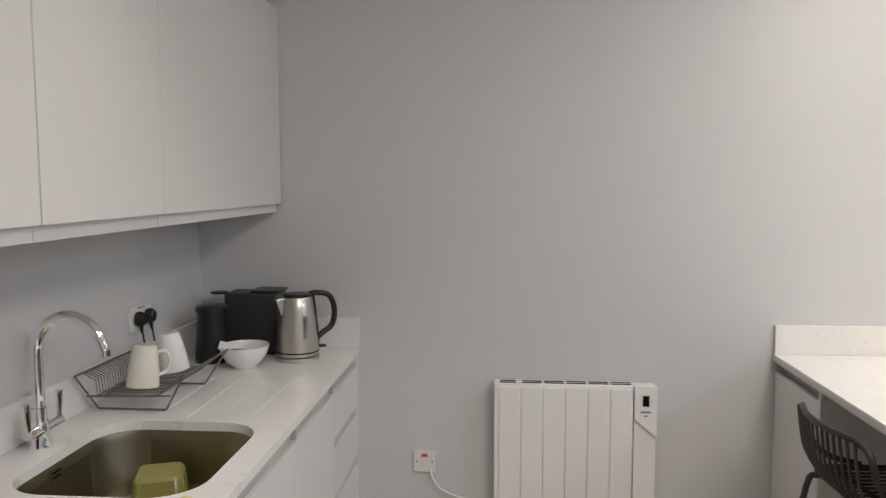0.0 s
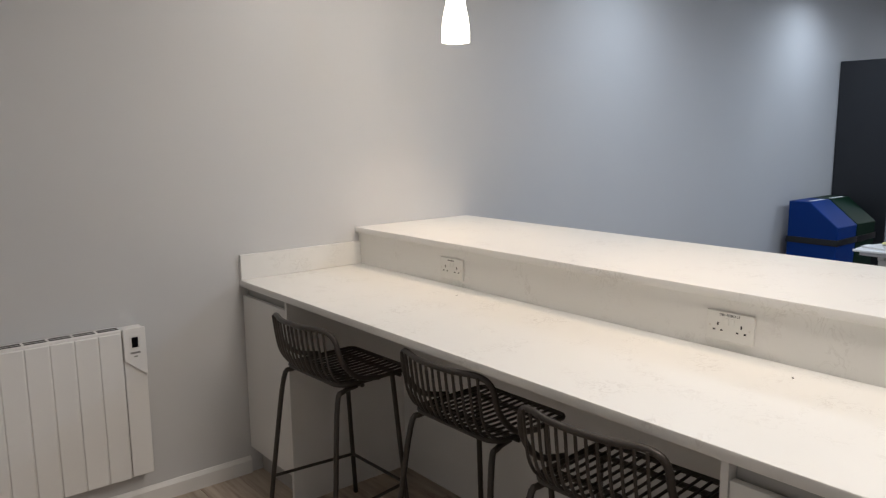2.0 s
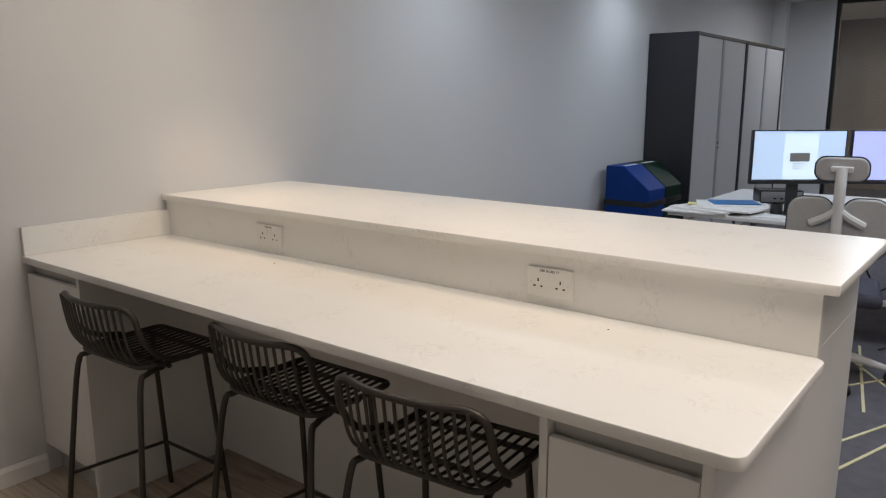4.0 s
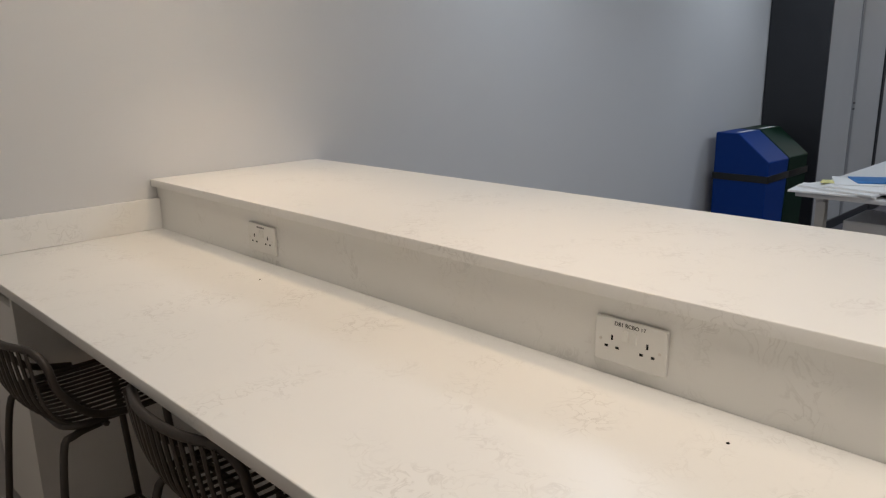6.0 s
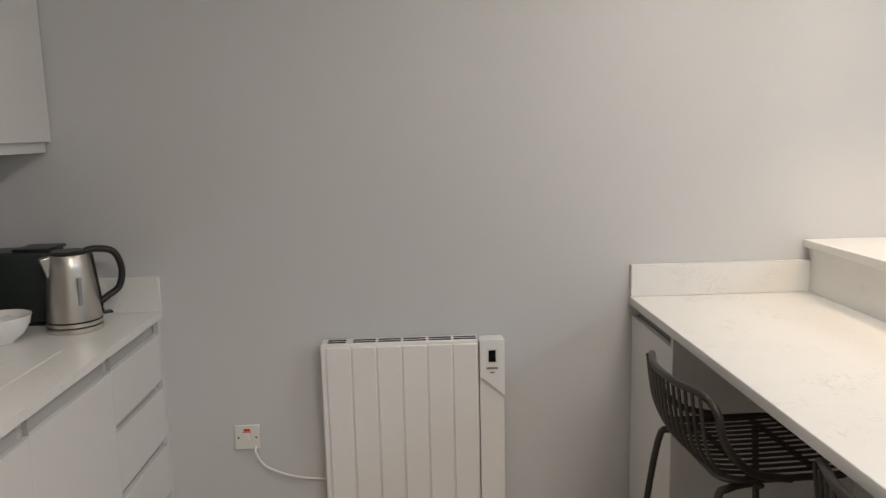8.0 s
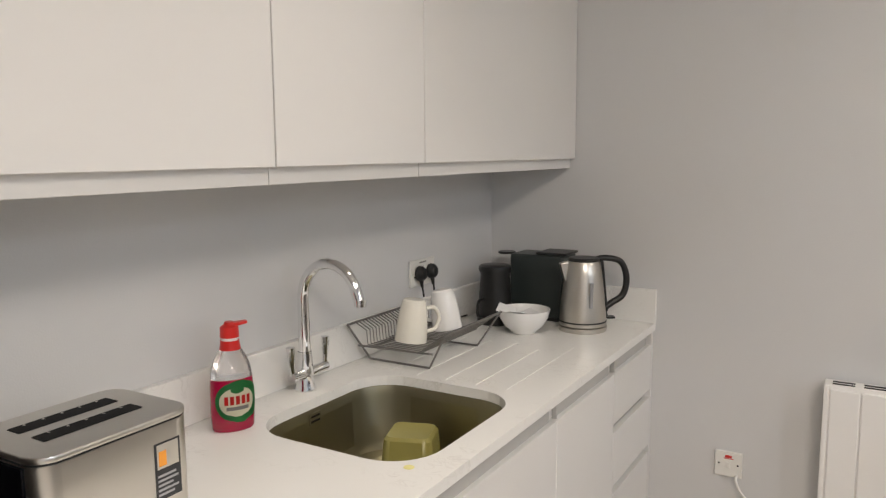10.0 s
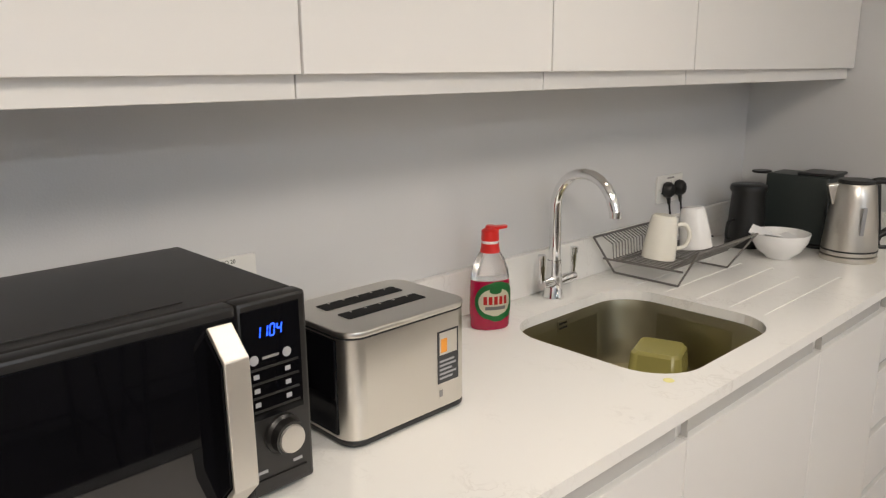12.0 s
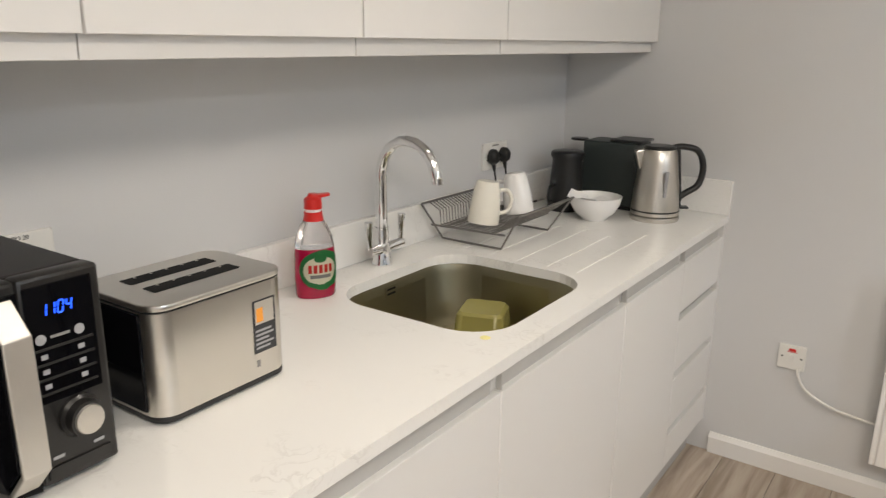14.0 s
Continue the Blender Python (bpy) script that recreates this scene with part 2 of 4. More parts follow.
def lathe(profile, seg=28, bm=None, centre=(0, 0, 0), lean=None):
    b = bmesh.new()
    rings = []
    for r, z in profile:
        ring = []
        for i in range(seg):
            a = 2 * math.pi * i / seg
            ring.append(b.verts.new((r * math.cos(a), r * math.sin(a), z)))
        rings.append(ring)
    for p, q in zip(rings, rings[1:]):
        for i in range(seg):
            j = (i + 1) % seg
            b.faces.new((p[i], p[j], q[j], q[i]))
    ends = profile[0] != profile[-1]
    if ends and profile[0][0] > 1e-5:
        b.faces.new(rings[0])
    if ends and profile[-1][0] > 1e-5:
        b.faces.new(rings[-1])
    bmesh.ops.remove_doubles(b, verts=b.verts[:], dist=1e-6)
    m = Matrix.Translation(centre) @ (lean if lean else Matrix())
    bmesh.ops.transform(b, matrix=m, verts=b.verts[:])
    return join(bm, b)


def smooth_path(points, steps=6):
    out, n = [], len(points)
    ps = [Vector(p) for p in points]
    for i in range(n - 1):
        p0, p1, p2, p3 = ps[max(0, i - 1)], ps[i], ps[i + 1], ps[min(n - 1, i + 2)]
        for k in range(steps):
            t = k / steps
            out.append(0.5 * ((2 * p1) + (p2 - p0) * t + (2 * p0 - 5 * p1 + 4 * p2 - p3) * t * t + (3 * p1 - p0 - 3 * p2 + p3) * t ** 3))
    out.append(ps[-1])
    return out


def tube(points, r, seg=8, bm=None, closed=False, flat=1.0):
    b = bmesh.new()
    ps = [Vector(p) for p in points]
    n = len(ps)
    rings, side = [], None
    for i, p in enumerate(ps):
        a = ps[(i - 1) % n] if closed or i else p
        c = ps[(i + 1) % n] if closed or i < n - 1 else p
        d = (c - a).normalized()
        if side is None:
            side = d.cross(Vector((0, 0, 1)) if abs(d.z) < 0.9 else Vector((1, 0, 0))).normalized()
        side = (side - d * side.dot(d)).normalized()
        up = d.cross(side)
        rr = r[i] if isinstance(r, (list, tuple)) else r
        rings.append([b.verts.new(p + side * (rr * math.cos(2 * math.pi * k / seg)) + up * (rr * flat * math.sin(2 * math.pi * k / seg))) for k in range(seg)])
    pairs = list(zip(rings, rings[1:])) + ([(rings[-1], rings[0])] if closed else [])
    for p, q in pairs:
        for k in range(seg):
            j = (k + 1) % seg
            b.faces.new((p[k], p[j], q[j], q[k]))
    if not closed:
        b.faces.new(rings[0])
        b.faces.new(rings[-1])
    return join(bm, b)


def prism(outline, y0, y1, bevel=0.0, axes="xz", bm=None):
    """An outline in two axes, pushed along the third."""
    b = bmesh.new()
    place = {"xz": lambda u, w, d: (u, d, w), "yz": lambda u, w, d: (d, u, w), "xy": lambda u, w, d: (u, w, d)}[axes]
    lo = [b.verts.new(place(u, w, y0)) for u, w in outline]
    hi = [b.verts.new(place(u, w, y1)) for u, w in outline]
    b.faces.new(lo)
    b.faces.new(hi)
    for i in range(len(lo)):
        j = (i + 1) % len(lo)
        b.faces.new((lo[i], lo[j], hi[j], hi[i]))
    if bevel:
        bmesh.ops.recalc_face_normals(b, faces=b.faces)
        bmesh.ops.bevel(b, geom=b.edges[:], offset=bevel, segments=2, affect="EDGES", profile=0.5)
    return join(bm, b)


def rounded(x0, x1, y0, y1, radii, seg=8):
    """Corners in the order low-low, high-low, high-high, low-high."""
    if not isinstance(radii, (list, tuple)):
        radii = [radii] * 4
    out = []
    for (cx, cy, sx, sy, a0), r in zip(((x0, y0, 1, 1, 180), (x1, y0, -1, 1, 270), (x1, y1, -1, -1, 0), (x0, y1, 1, -1, 90)), radii):
        if r < 1e-6:
            out.append((cx, cy))
            continue
        for k in range(seg + 1):
            a = radians(a0 + 90 * k / seg)
            out.append((cx + sx * r + r * math.cos(a), cy + sy * r + r * math.sin(a)))
    return out


def slab(x0, x1, y0, y1, z0, z1, radii, bevel=0.003):
    return prism(rounded(x0, x1, y0, y1, radii, 6), z0, z1, bevel, "xy")


def words(name, body, size, mat, m, parent, depth=0.0004):
    cu = bpy.data.curves.new(name, "FONT")
    cu.body, cu.size, cu.extrude, cu.align_x, cu.align_y = body, size, depth, "CENTER", "CENTER"
    tmp = bpy.data.objects.new(name, cu)
    me = bpy.data.meshes.new_from_object(tmp)
    bpy.data.objects.remove(tmp)
    me.materials.clear()
    me.materials.append(mat)
    ob = new(name, me)
    ob.parent = parent
    ob.matrix_local = m
    return ob


FACE_X = Matrix(((0, 0, 1, 0), (1, 0, 0, 0), (0, 1, 0, 0), (0, 0, 0, 1)))      # text reads along +y, faces +x
FACE_NX = Matrix(((0, 0, -1, 0), (-1, 0, 0, 0), (0, 1, 0, 0), (0, 0, 0, 1)))   # text reads along -y, faces -x
FACE_NY = Matrix(((1, 0, 0, 0), (0, 0, -1, 0), (0, 1, 0, 0), (0, 0, 0, 1)))    # text reads along +x, faces -y


# ---- the setting ----
XE, YS = 12.3, -5.6
structure = dict(kind="structure")
solid("wall_north", box(-0.1, XE + 3.1, 0, 0.12, -0.1, CEIL), WALL, "smooth pale grey painted wall behind radiator and bar", "wall", **structure)
solid("wall_west", box(-0.12, 0, YS, 0, -0.1, CEIL), WALL, "smooth pale grey painted wall behind the worktop", "wall", **structure)
solid("wall_south", box(-0.12, XE + 3.1, YS - 0.12, YS, -0.1, CEIL), WALL, "plain grey painted wall closing the room", "wall", **structure)
solid("ceiling", box(-0.12, XE + 3.1, YS - 0.12, 0.12, CEIL, CEIL + 0.1), CEILING, "plain white painted ceiling", "ceiling", **structure)
solid("floor", box(-0.1, 3.5, YS, 0, -0.06, -0.006), SUBFLOOR, "light oak vinyl plank floor", "floor", **structure)
floor_ob = bpy.data.objects["floor"]
solid("floor_office", box(3.5, XE + 3.1, YS, 0, -0.06, 0.0), CARPET, "dark grey carpet with thin pale yellow lines", "carpet", **structure)
carpet_ob = bpy.data.objects["floor_office"]
b = None
for i, (ax, ay, bx, by) in enumerate(((4.2, -2.35, 5.6, -2.95), (4.0, -2.45, 5.2, -2.85), (4.9, -2.15, 5.9, -2.8), (4.9, -2.5, 6.0, -2.3), (5.0, -2.75, 6.1, -2.05), (3.8, -3.1, 5.0, -3.6))):
    q = box(0, math.hypot(bx - ax, by - ay), -0.007, 0.007, -0.002, 0.004)
    bmesh.ops.transform(q, matrix=pose(ax, ay, 0, 0, 0, math.degrees(math.atan2(by - ay, bx - ax))), verts=q.verts[:])
    b = join(b, q)
part("carpet_line", b, CARPET_LINE, carpet_ob, "thin pale yellow woven line", False)

# end wall of the office with a black-framed glass screen
GY = -0.735
solid("wall_east", box(XE, XE + 0.1, GY, 0, 0, CEIL), WALL, "pale grey end wall beside the glass screen", "wall", **structure)
solid("wall_east_far", box(XE, XE + 0.1, YS, -4.6, 0, CEIL), WALL, "pale grey end wall beyond the glass screen", "wall", **structure)
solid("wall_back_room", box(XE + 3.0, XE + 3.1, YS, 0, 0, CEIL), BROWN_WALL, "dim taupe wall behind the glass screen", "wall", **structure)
gs = thing("window_1", "full-height glass screen in a slim black frame", "glass screen", (XE + 0.03, 0, 0), kind="structure")
for y in (GY - 0.03, -2.0, -3.3, -4.57):
    part("mullion", box(-0.02, 0.04, y - 0.025, y + 0.025, 0.0, 2.72, 0.003), BLACK, gs, "slim black metal upright")
part("head_rail", box(-0.022, 0.042, -4.6, GY, 2.72, CEIL, 0.003), BLACK, gs)
part("sill_rail", box(-0.018, 0.038, -4.54, GY - 0.06, 0.0, 0.06, 0.003), BLACK, gs)
for y0, y1 in ((-1.975, GY - 0.056), (-3.275, -2.026), (-4.544, -3.326)):
    pane = part("pane", box(0.005, 0.013, y0, y1, 0.06, 2.72), GLASS, gs)
    pane.visible_shadow = False
# full-height white upright where a narrow pale strip shows past the cupboards
solid("trim", box(XE - 0.2, XE - 0.002, -0.16, -0.001, 0, CEIL - 0.002, 0.004), TRIM, "tall white upright against the grey wall", "trim", **structure)
solid("baseboard", prism([(0, 0), (-0.016, 0), (-0.016, 0.06), (-0.006, 0.077), (0, 0.077)], 0.66, 2.224, 0.0, "yz"), TRIM, "white painted skirting board along the grey wall", "skirting board", **structure)
solid("baseboard_office", prism([(0, 0), (-0.016, 0), (-0.016, 0.06), (-0.006, 0.077), (0, 0.077)], 3.6, XE - 0.3, 0.0, "yz"), TRIM, "white painted skirting board in the office", "skirting board", **structure)


# ---- kitchen run ----
K = 0.89
FRONT = 0.63
SINK = (0.135, 0.567, -1.435, -0.95)


def worktop():
    b = bmesh.new()
    outer = [(0.002, -3.298), (0.638, -3.298), (0.638, -0.002), (0.002, -0.002)]
    sink = rounded(*SINK, 0.11, 8)
    grooves = [rounded(x - 0.005, x + 0.005, -0.922, y1, 0.003, 2) for x, y1 in ((0.165, -0.5), (0.253, -0.5), (0.341, -0.487), (0.43, -0.53), (0.516, -0.45))]
    edges = []

    def ring(loop, z):
        vs = [b.verts.new((x, y, z)) for x, y in loop]
        es = [b.edges.new((vs[i], vs[(i + 1) % len(vs)])) for i in range(len(vs))]
        return vs, es

    def wall(top, loop, z):
        low = [b.verts.new((x, y, z)) for x, y in loop]
        for i in range(len(top)):
            j = (i + 1) % len(top)
            b.faces.new((top[i], top[j], low[j], low[i]))
        return low

    rings = []
    for loop in (outer, sink, *grooves):
        vs, es = ring(loop, K)
        rings.append((vs, loop))
        edges += es
    bmesh.ops.triangle_fill(b, edges=edges, use_beauty=True)
    for k, (vs, loop) in enumerate(rings):
        low = wall(vs, loop, K - (0.025 if k < 2 else 0.0018))
        if k > 1:
            b.faces.new(low)
    return b


solid("worktop", worktop(), QUARTZ, "white veined quartz worktop with drainer grooves on the base units", "worktop", smooth=False)
up = thing("upstand", "low white quartz upstand behind the worktop", "upstand", (0, 0, K))
part("back_strip", box(0.001, 0.02, -3.298, -0.021, 0.0005, 0.112, 0.0015), QUARTZ, up, smooth=False)
part("side_strip", box(0.001, 0.64, -0.02, -0.001, 0.0005, 0.117, 0.0015), QUARTZ, up, smooth=False)


def base_unit(y0, y1, drawers=0):
    w = y1 - y0
    label = "matt white handleless drawer unit under the worktop" if drawers else "matt white handleless base unit under the worktop"
    u = thing("drawer_unit" if drawers else "base_unit", label, "kitchen unit", (0, (y0 + y1) / 2, 0), group="base units")
    h = w / 2
    sides = None
    for y in (-h + 0.0005, h - 0.0185):
        sides = box(0.02, FRONT - 0.022, y, y + 0.018, 0.12, K - 0.026, bm=sides)
    box(0.02, FRONT - 0.022, -h + 0.0185, h - 0.0185, 0.12, 0.138, bm=sides)
    part("carcass", sides, UNIT, u, smooth=False)
    part("handle_rail", box(FRONT - 0.04, FRONT - 0.014, -h + 0.019, h - 0.019, K - 0.08, K - 0.0255), RAIL, u, "grey recessed handle rail", False)
    part("rail_stop", box(FRONT - 0.0139, FRONT - 0.002, -h + 0.0005, -h + 0.004, K - 0.07, K - 0.027), RAIL, u, smooth=False)
    part("plinth", box(FRONT - 0.06, FRONT - 0.045, -h, h, 0.0, 0.119), PLINTH, u, "grey plinth", False)
    if not drawers:
        part("door", box(FRONT - 0.02, FRONT, -h + 0.0018, h - 0.0018, 0.125, 0.817, 0.0015), UNIT, u)
        return u
    tops = [0.817, 0.63, 0.43, 0.235]
    for i, z1 in enumerate(tops):
        z0 = tops[i + 1] + 0.028 if i < 3 else 0.125
        d = part("drawer_front", box(FRONT - 0.02, FRONT, -h + 0.0018, h - 0.0018, z0, z1, 0.0015), UNIT, u)
        if i:
            part("finger_pull", box(FRONT - 0.045, FRONT - 0.022, -h + 0.02, h - 0.02, z1 - 0.01, z1 + 0.03), RAIL, d, "grey recessed finger pull", False)
    return u


base_unit(-0.42, -0.022, 1)
solid("filler_strip", box(FRONT - 0.018, FRONT, -0.021, -0.001, 0.12, 0.862), UNIT, "narrow white filler strip against the wall", "trim")
for y0, y1 in ((-0.874, -0.42), (-1.482, -0.874), (-2.08, -1.482), (-2.68, -2.08), (-3.295, -2.68)):
    base_unit(y0, y1)


def wall_unit(y0, y1):
    h = (y1 - y0) / 2
    u = thing("wall_unit", "matt white handleless wall unit above the worktop", "kitchen unit", (0, (y0 + y1) / 2, 1.42), group="wall units")
    part("carcass", box(0.002, 0.3, -h + 0.0005, h - 0.0005, 0.0, 0.775), UNIT, u, smooth=False)
    part("light_rail", box(0.3005, 0.317, -h + 0.0012, h - 0.0012, 0.001, 0.06, 0.0008), UNIT, u, "white strip set back below the door", False)
    part("door", box(0.3175, 0.337, -h + 0.0018, h - 0.0018, 0.034, 0.775, 0.0015), UNIT, u)


for y0, y1 in ((-1.01, -0.003), (-1.522, -1.01), (-2.053, -1.522), (-2.585, -2.053), (-3.29, -2.585)):
    wall_unit(y0, y1)


# sink, tap
def sink_bowl():
    b = bmesh.new()
    rings = []
    for inset, z, r in ((-0.012, -0.026, 0.115), (0.0, -0.026, 0.11), (0.004, -0.05, 0.11), (0.008, -0.17, 0.105), (0.02, -0.195, 0.095), (0.045, -0.203, 0.07)):
        rings.append([b.verts.new((x, y, K + z)) for x, y in rounded(SINK[0] + inset, SINK[1] - inset, SINK[2] + inset, SINK[3] - inset, r, 8)])
    for p, q in zip(rings, rings[1:]):
        for i in range(len(p)):
            j = (i + 1) % len(p)
            b.faces.new((p[i], p[j], q[j], q[i]))
    b.faces.new(rings[-1])
    return b


sk = thing("sink", "undermounted satin steel sink bowl with rounded corners", "sink")
bowl = part("bowl", sink_bowl(), SINK_REFLECT_STEEL, sk)
part("waste", lathe([(0.0, 0.004), (0.04, 0.004), (0.045, 0.001), (0.045, 0)], 24, None, (0.36, -1.19, K - 0.203)), CHROME, sk, "round chrome plug")
plate = part("overflow_plate", slab(-0.022, 0.022, -0.015, 0.015, 0.0, 0.0018, 0.005, 0.0006), SINK_REFLECT_STEEL, sk, "small steel overflow plate")
plate.matrix_local = pose(SINK[0] + 0.0045, -1.21, K - 0.048) @ FACE_X
for z in (-0.006, 0.006):
    part("overflow_slot", box(-0.016, 0.016, z - 0.0025, z + 0.0025, 0.0012, 0.0024), DARK, plate, "dark overflow slot", False)

tap = thing("mixer_tap", "polished chrome swan-neck mixer tap with two levers", "tap", (0.075, -1.167, K))
part("base", lathe([(0.0, 0.0005), (0.027, 0.0005), (0.027, 0.006), (0.024, 0.012), (0.021, 0.05), (0.018, 0.085), (0.0165, 0.1), (0, 0.1)], 28), CHROME, tap)
neck = [(0, 0, 0.098), (0, 0, 0.19), (0, 0, 0.238)] + [(0.085 - 0.085 * math.cos(radians(a)), 0, 0.238 + 0.088 * math.sin(radians(a))) for a in range(15, 166, 15)] + [(0.174, 0, 0.238)]
part("spout", tube(neck, [0.0155, 0.0145, 0.014] + [0.0135] * 11 + [0.013], 16), CHROME, tap)
part("nozzle", lathe([(0, 0), (0.0145, 0), (0.0145, 0.016), (0, 0.016)], 20, None, (0.175, 0, 0.231)), CHROME, tap)
part("collar", lathe([(0.0, 0.096), (0.0175, 0.096), (0.0175, 0.1), (0.0, 0.1)], 24), CHROME, tap)
for s in (-1, 1):
    arm = part("valve", tube([(0, 0, 0.04), (0.008, s * 0.03, 0.047), (0.014, s * 0.066, 0.05)], [0.015, 0.013, 0.012], 14), CHROME, tap)
    part("lever", tube([(0.012, s * 0.06, 0.052), (0.012, s * 0.063, 0.08), (0.012, s * 0.065, 0.125)], [0.006, 0.0075, 0.0105], 14), CHROME, arm, "upright tapered chrome lever")

tub = thing("plastic_tub", "upturned yellow-tinted plastic tub lying in the sink", "food tub", (0.33, -1.075, K - 0.202), 20)
tub.scale = (1.14, 1.14, 1.12)
b = bmesh.new()
rings = []
for half, z, r in ((0.062, 0.0, 0.02), (0.064, 0.006, 0.02), (0.06, 0.006, 0.02), (0.052, 0.095, 0.018), (0.046, 0.102, 0.016)):
    rings.append([b.verts.new((x, y, z)) for x, y in rounded(-half, half, -half, half, r, 5)])
for p, q in zip(rings, rings[1:]):
    for i in range(len(p)):
        b.faces.new((p[i], p[(i + 1) % len(p)], q[(i + 1) % len(p)], q[i]))
b.faces.new(rings[-1])
part("tub_body", b, TUB, tub)
part("rim", tube([(x, y, 0.004) for x, y in rounded(-0.064, 0.064, -0.064, 0.064, 0.022, 5)], 0.003, 6, None, True), TUB, tub)

# dish rack: two sloping wire wings on bent feet
rack = thing("dish_rack", "folded grey wire dish rack standing on the drainer", "dish rack", (0.15, -0.725, K))
Y0, Y1 = -0.21, 0.165
for y in (-0.138, 0.138):
    part("foot", tube([(-0.12, y - 0.075 if y < 0 else y + 0.03, 0.115), (-0.098, y, 0.004), (0.102, y, 0.004), (0.165, y - 0.02 if y < 0 else y + 0.03, 0.108)], 0.0032, 8), WIRE, rack)
part("top_rail", tube([(-0.12, Y0, 0.115), (-0.12, Y1, 0.115)], 0.0035, 8), WIRE, rack)
part("front_rail", tube([(0.165, Y0 + 0.05, 0.108), (0.165, Y1 + 0.01, 0.108)], 0.0035, 8), WIRE, rack)
part("base_rail", tube([(-0.06, -0.16, 0.052), (-0.06, Y1 - 0.01, 0.052)], 0.003, 8), WIRE, rack)
part("base_rail", tube([(0.09, -0.16, 0.052), (0.09, Y1 - 0.01, 0.052)], 0.003, 8), WIRE, rack)
part("end_rail", tube([(-0.105, -0.185, 0.052), (0.128, -0.165, 0.052)], 0.003, 8), WIRE, rack)
wire_me = finish("wire", tube([(-0.12, 0, 0.115), (-0.082, 0, 0.096), (-0.078, 0, 0.055), (0.092, 0, 0.055), (0.125, 0, 0.078), (0.165, 0, 0.108)], 0.0017, 6), WIRE, True)
for i in range(23):
    w = new("wire", wire_me)
    w.parent = rack
    w.matrix_local = pose(0, -0.175 + i * 0.0148, 0)


def mug(at, rz, tilt, label, mat):
    m = thing("mug", label, "mug", at, rz, group="mugs on the dish rack")
    m.scale = (1.07, 1.07, 1.07)
    lean = pose(0, 0, 0, tilt, 0, 0)
    part("cup", lathe([(0.0, 0.112), (0.026, 0.112), (0.031, 0.108), (0.035, 0.09), (0.041, 0.04), (0.043, 0.0), (0.04, 0.0), (0.037, 0.04), (0.03, 0.1), (0.0, 0.104)], 32, None, (0, 0, 0), lean), mat, m)
    h = tube([lean @ Vector(p) for p in smooth_path([(0, 0.036, 0.088), (0, 0.058, 0.09), (0, 0.074, 0.066), (0, 0.066, 0.035), (0, 0.041, 0.026)], 5)], 0.0055, 10)
    part("handle", h, mat, m)


mug((0.163, -0.82, K + 0.06), -38, -6, "cream china mug upside down on the dish rack", CERAMIC)
mug((0.178, -0.638, K + 0.06), 100, -9, "white china mug upside down on the dish rack", CHINA)

# bowl with tea bags
bw = thing("bowl", "small white china bowl holding paper sachets", "bowl", (0.298, -0.35, K))
bw.scale = (1.22, 1.22, 1.12)
part("dish", lathe([(0.0, 0.0005), (0.03, 0.0005), (0.033, 0.006), (0.052, 0.022), (0.066, 0.048), (0.071, 0.071), (0.068, 0.071), (0.06, 0.045), (0.045, 0.022), (0.0, 0.012)], 36), CHINA, bw)
for i, (x, y, a, t) in enumerate(((-0.045, -0.038, 20, 28), (-0.02, -0.03, 60, -20), (0.012, 0.02, -30, 14), (0.03, -0.01, 80, -12))):
    s = solid("sachet", box(-0.03, 0.03, -0.022, 0.022, -0.002, 0.002, 0.0015), PAPER, "crumpled white paper sachet in the bowl", "sachet", group="sachets in the bowl")
    s.matrix_world = pose(0.298 + x, -0.35 + y, K + 0.079 - 0.006 * i, t, 24 - 10 * i, a)
    for v in s.data.vertices:
        v.co.z += 0.006 * math.sin(v.co.x * 90 + i)

# kettle
ket = thing("kettle", "brushed steel jug kettle with a black handle", "kettle", (0.451, -0.215, K), 36)
part("power_base", lathe([(0.0, 0.0005), (0.078, 0.0005), (0.08, 0.006), (0.079, 0.016), (0.07, 0.02), (0.0, 0.02)], 36), STEEL_TALL, ket, "steel-clad power base")
part("jug", lathe([(0.0, 0.02), (0.077, 0.02), (0.078, 0.03), (0.0765, 0.05), (0.07, 0.12), (0.061, 0.19), (0.056, 0.226), (0.052, 0.232), (0.0, 0.232)], 44), STEEL_TALL, ket)
part("foot_ring", lathe([(0.0, 0.031), (0.0788, 0.031), (0.0788, 0.036), (0.0, 0.036)], 40), BLACK, ket)
part("lid", lathe([(0.0, 0.232), (0.05, 0.232), (0.052, 0.237), (0.047, 0.243), (0.0, 0.246)], 36), BLACK, ket, "black and steel lid")
part("spout", prism([(-0.045, 0.232), (-0.082, 0.226), (-0.064, 0.165), (-0.05, 0.17)], -0.014, 0.014, 0.004, "xz"), STEEL_TALL, ket)
part("handle", tube(smooth_path([(0.045, 0, 0.236), (0.075, 0, 0.24), (0.126, 0, 0.226), (0.147, 0, 0.172), (0.136, 0, 0.115), (0.098, 0, 0.088), (0.076, 0, 0.07), (0.079, 0, 0.045)], 5), [0.013] * 30 + [0.009] * 6, 12, None, False, 0.8), BLACK, ket)
part("handle_spine", prism([(0.052, 0.235), (0.066, 0.23), (0.084, 0.06), (0.073, 0.06)], -0.011, 0.011, 0.003, "xz"), BLACK, ket)
part("switch", box(0.08, 0.108, -0.014, 0.014, 0.036, 0.043, 0.002), BLACK, ket)
gauge = part("water_window", box(-0.006, 0.006, -0.003, 0.003, 0.0, 0.085, 0.0025), TAMBOUR_EDGE, ket, "narrow grey water-level window")
gauge.matrix_local = pose(0.006, -0.072, 0.085, 5, 0, 5)

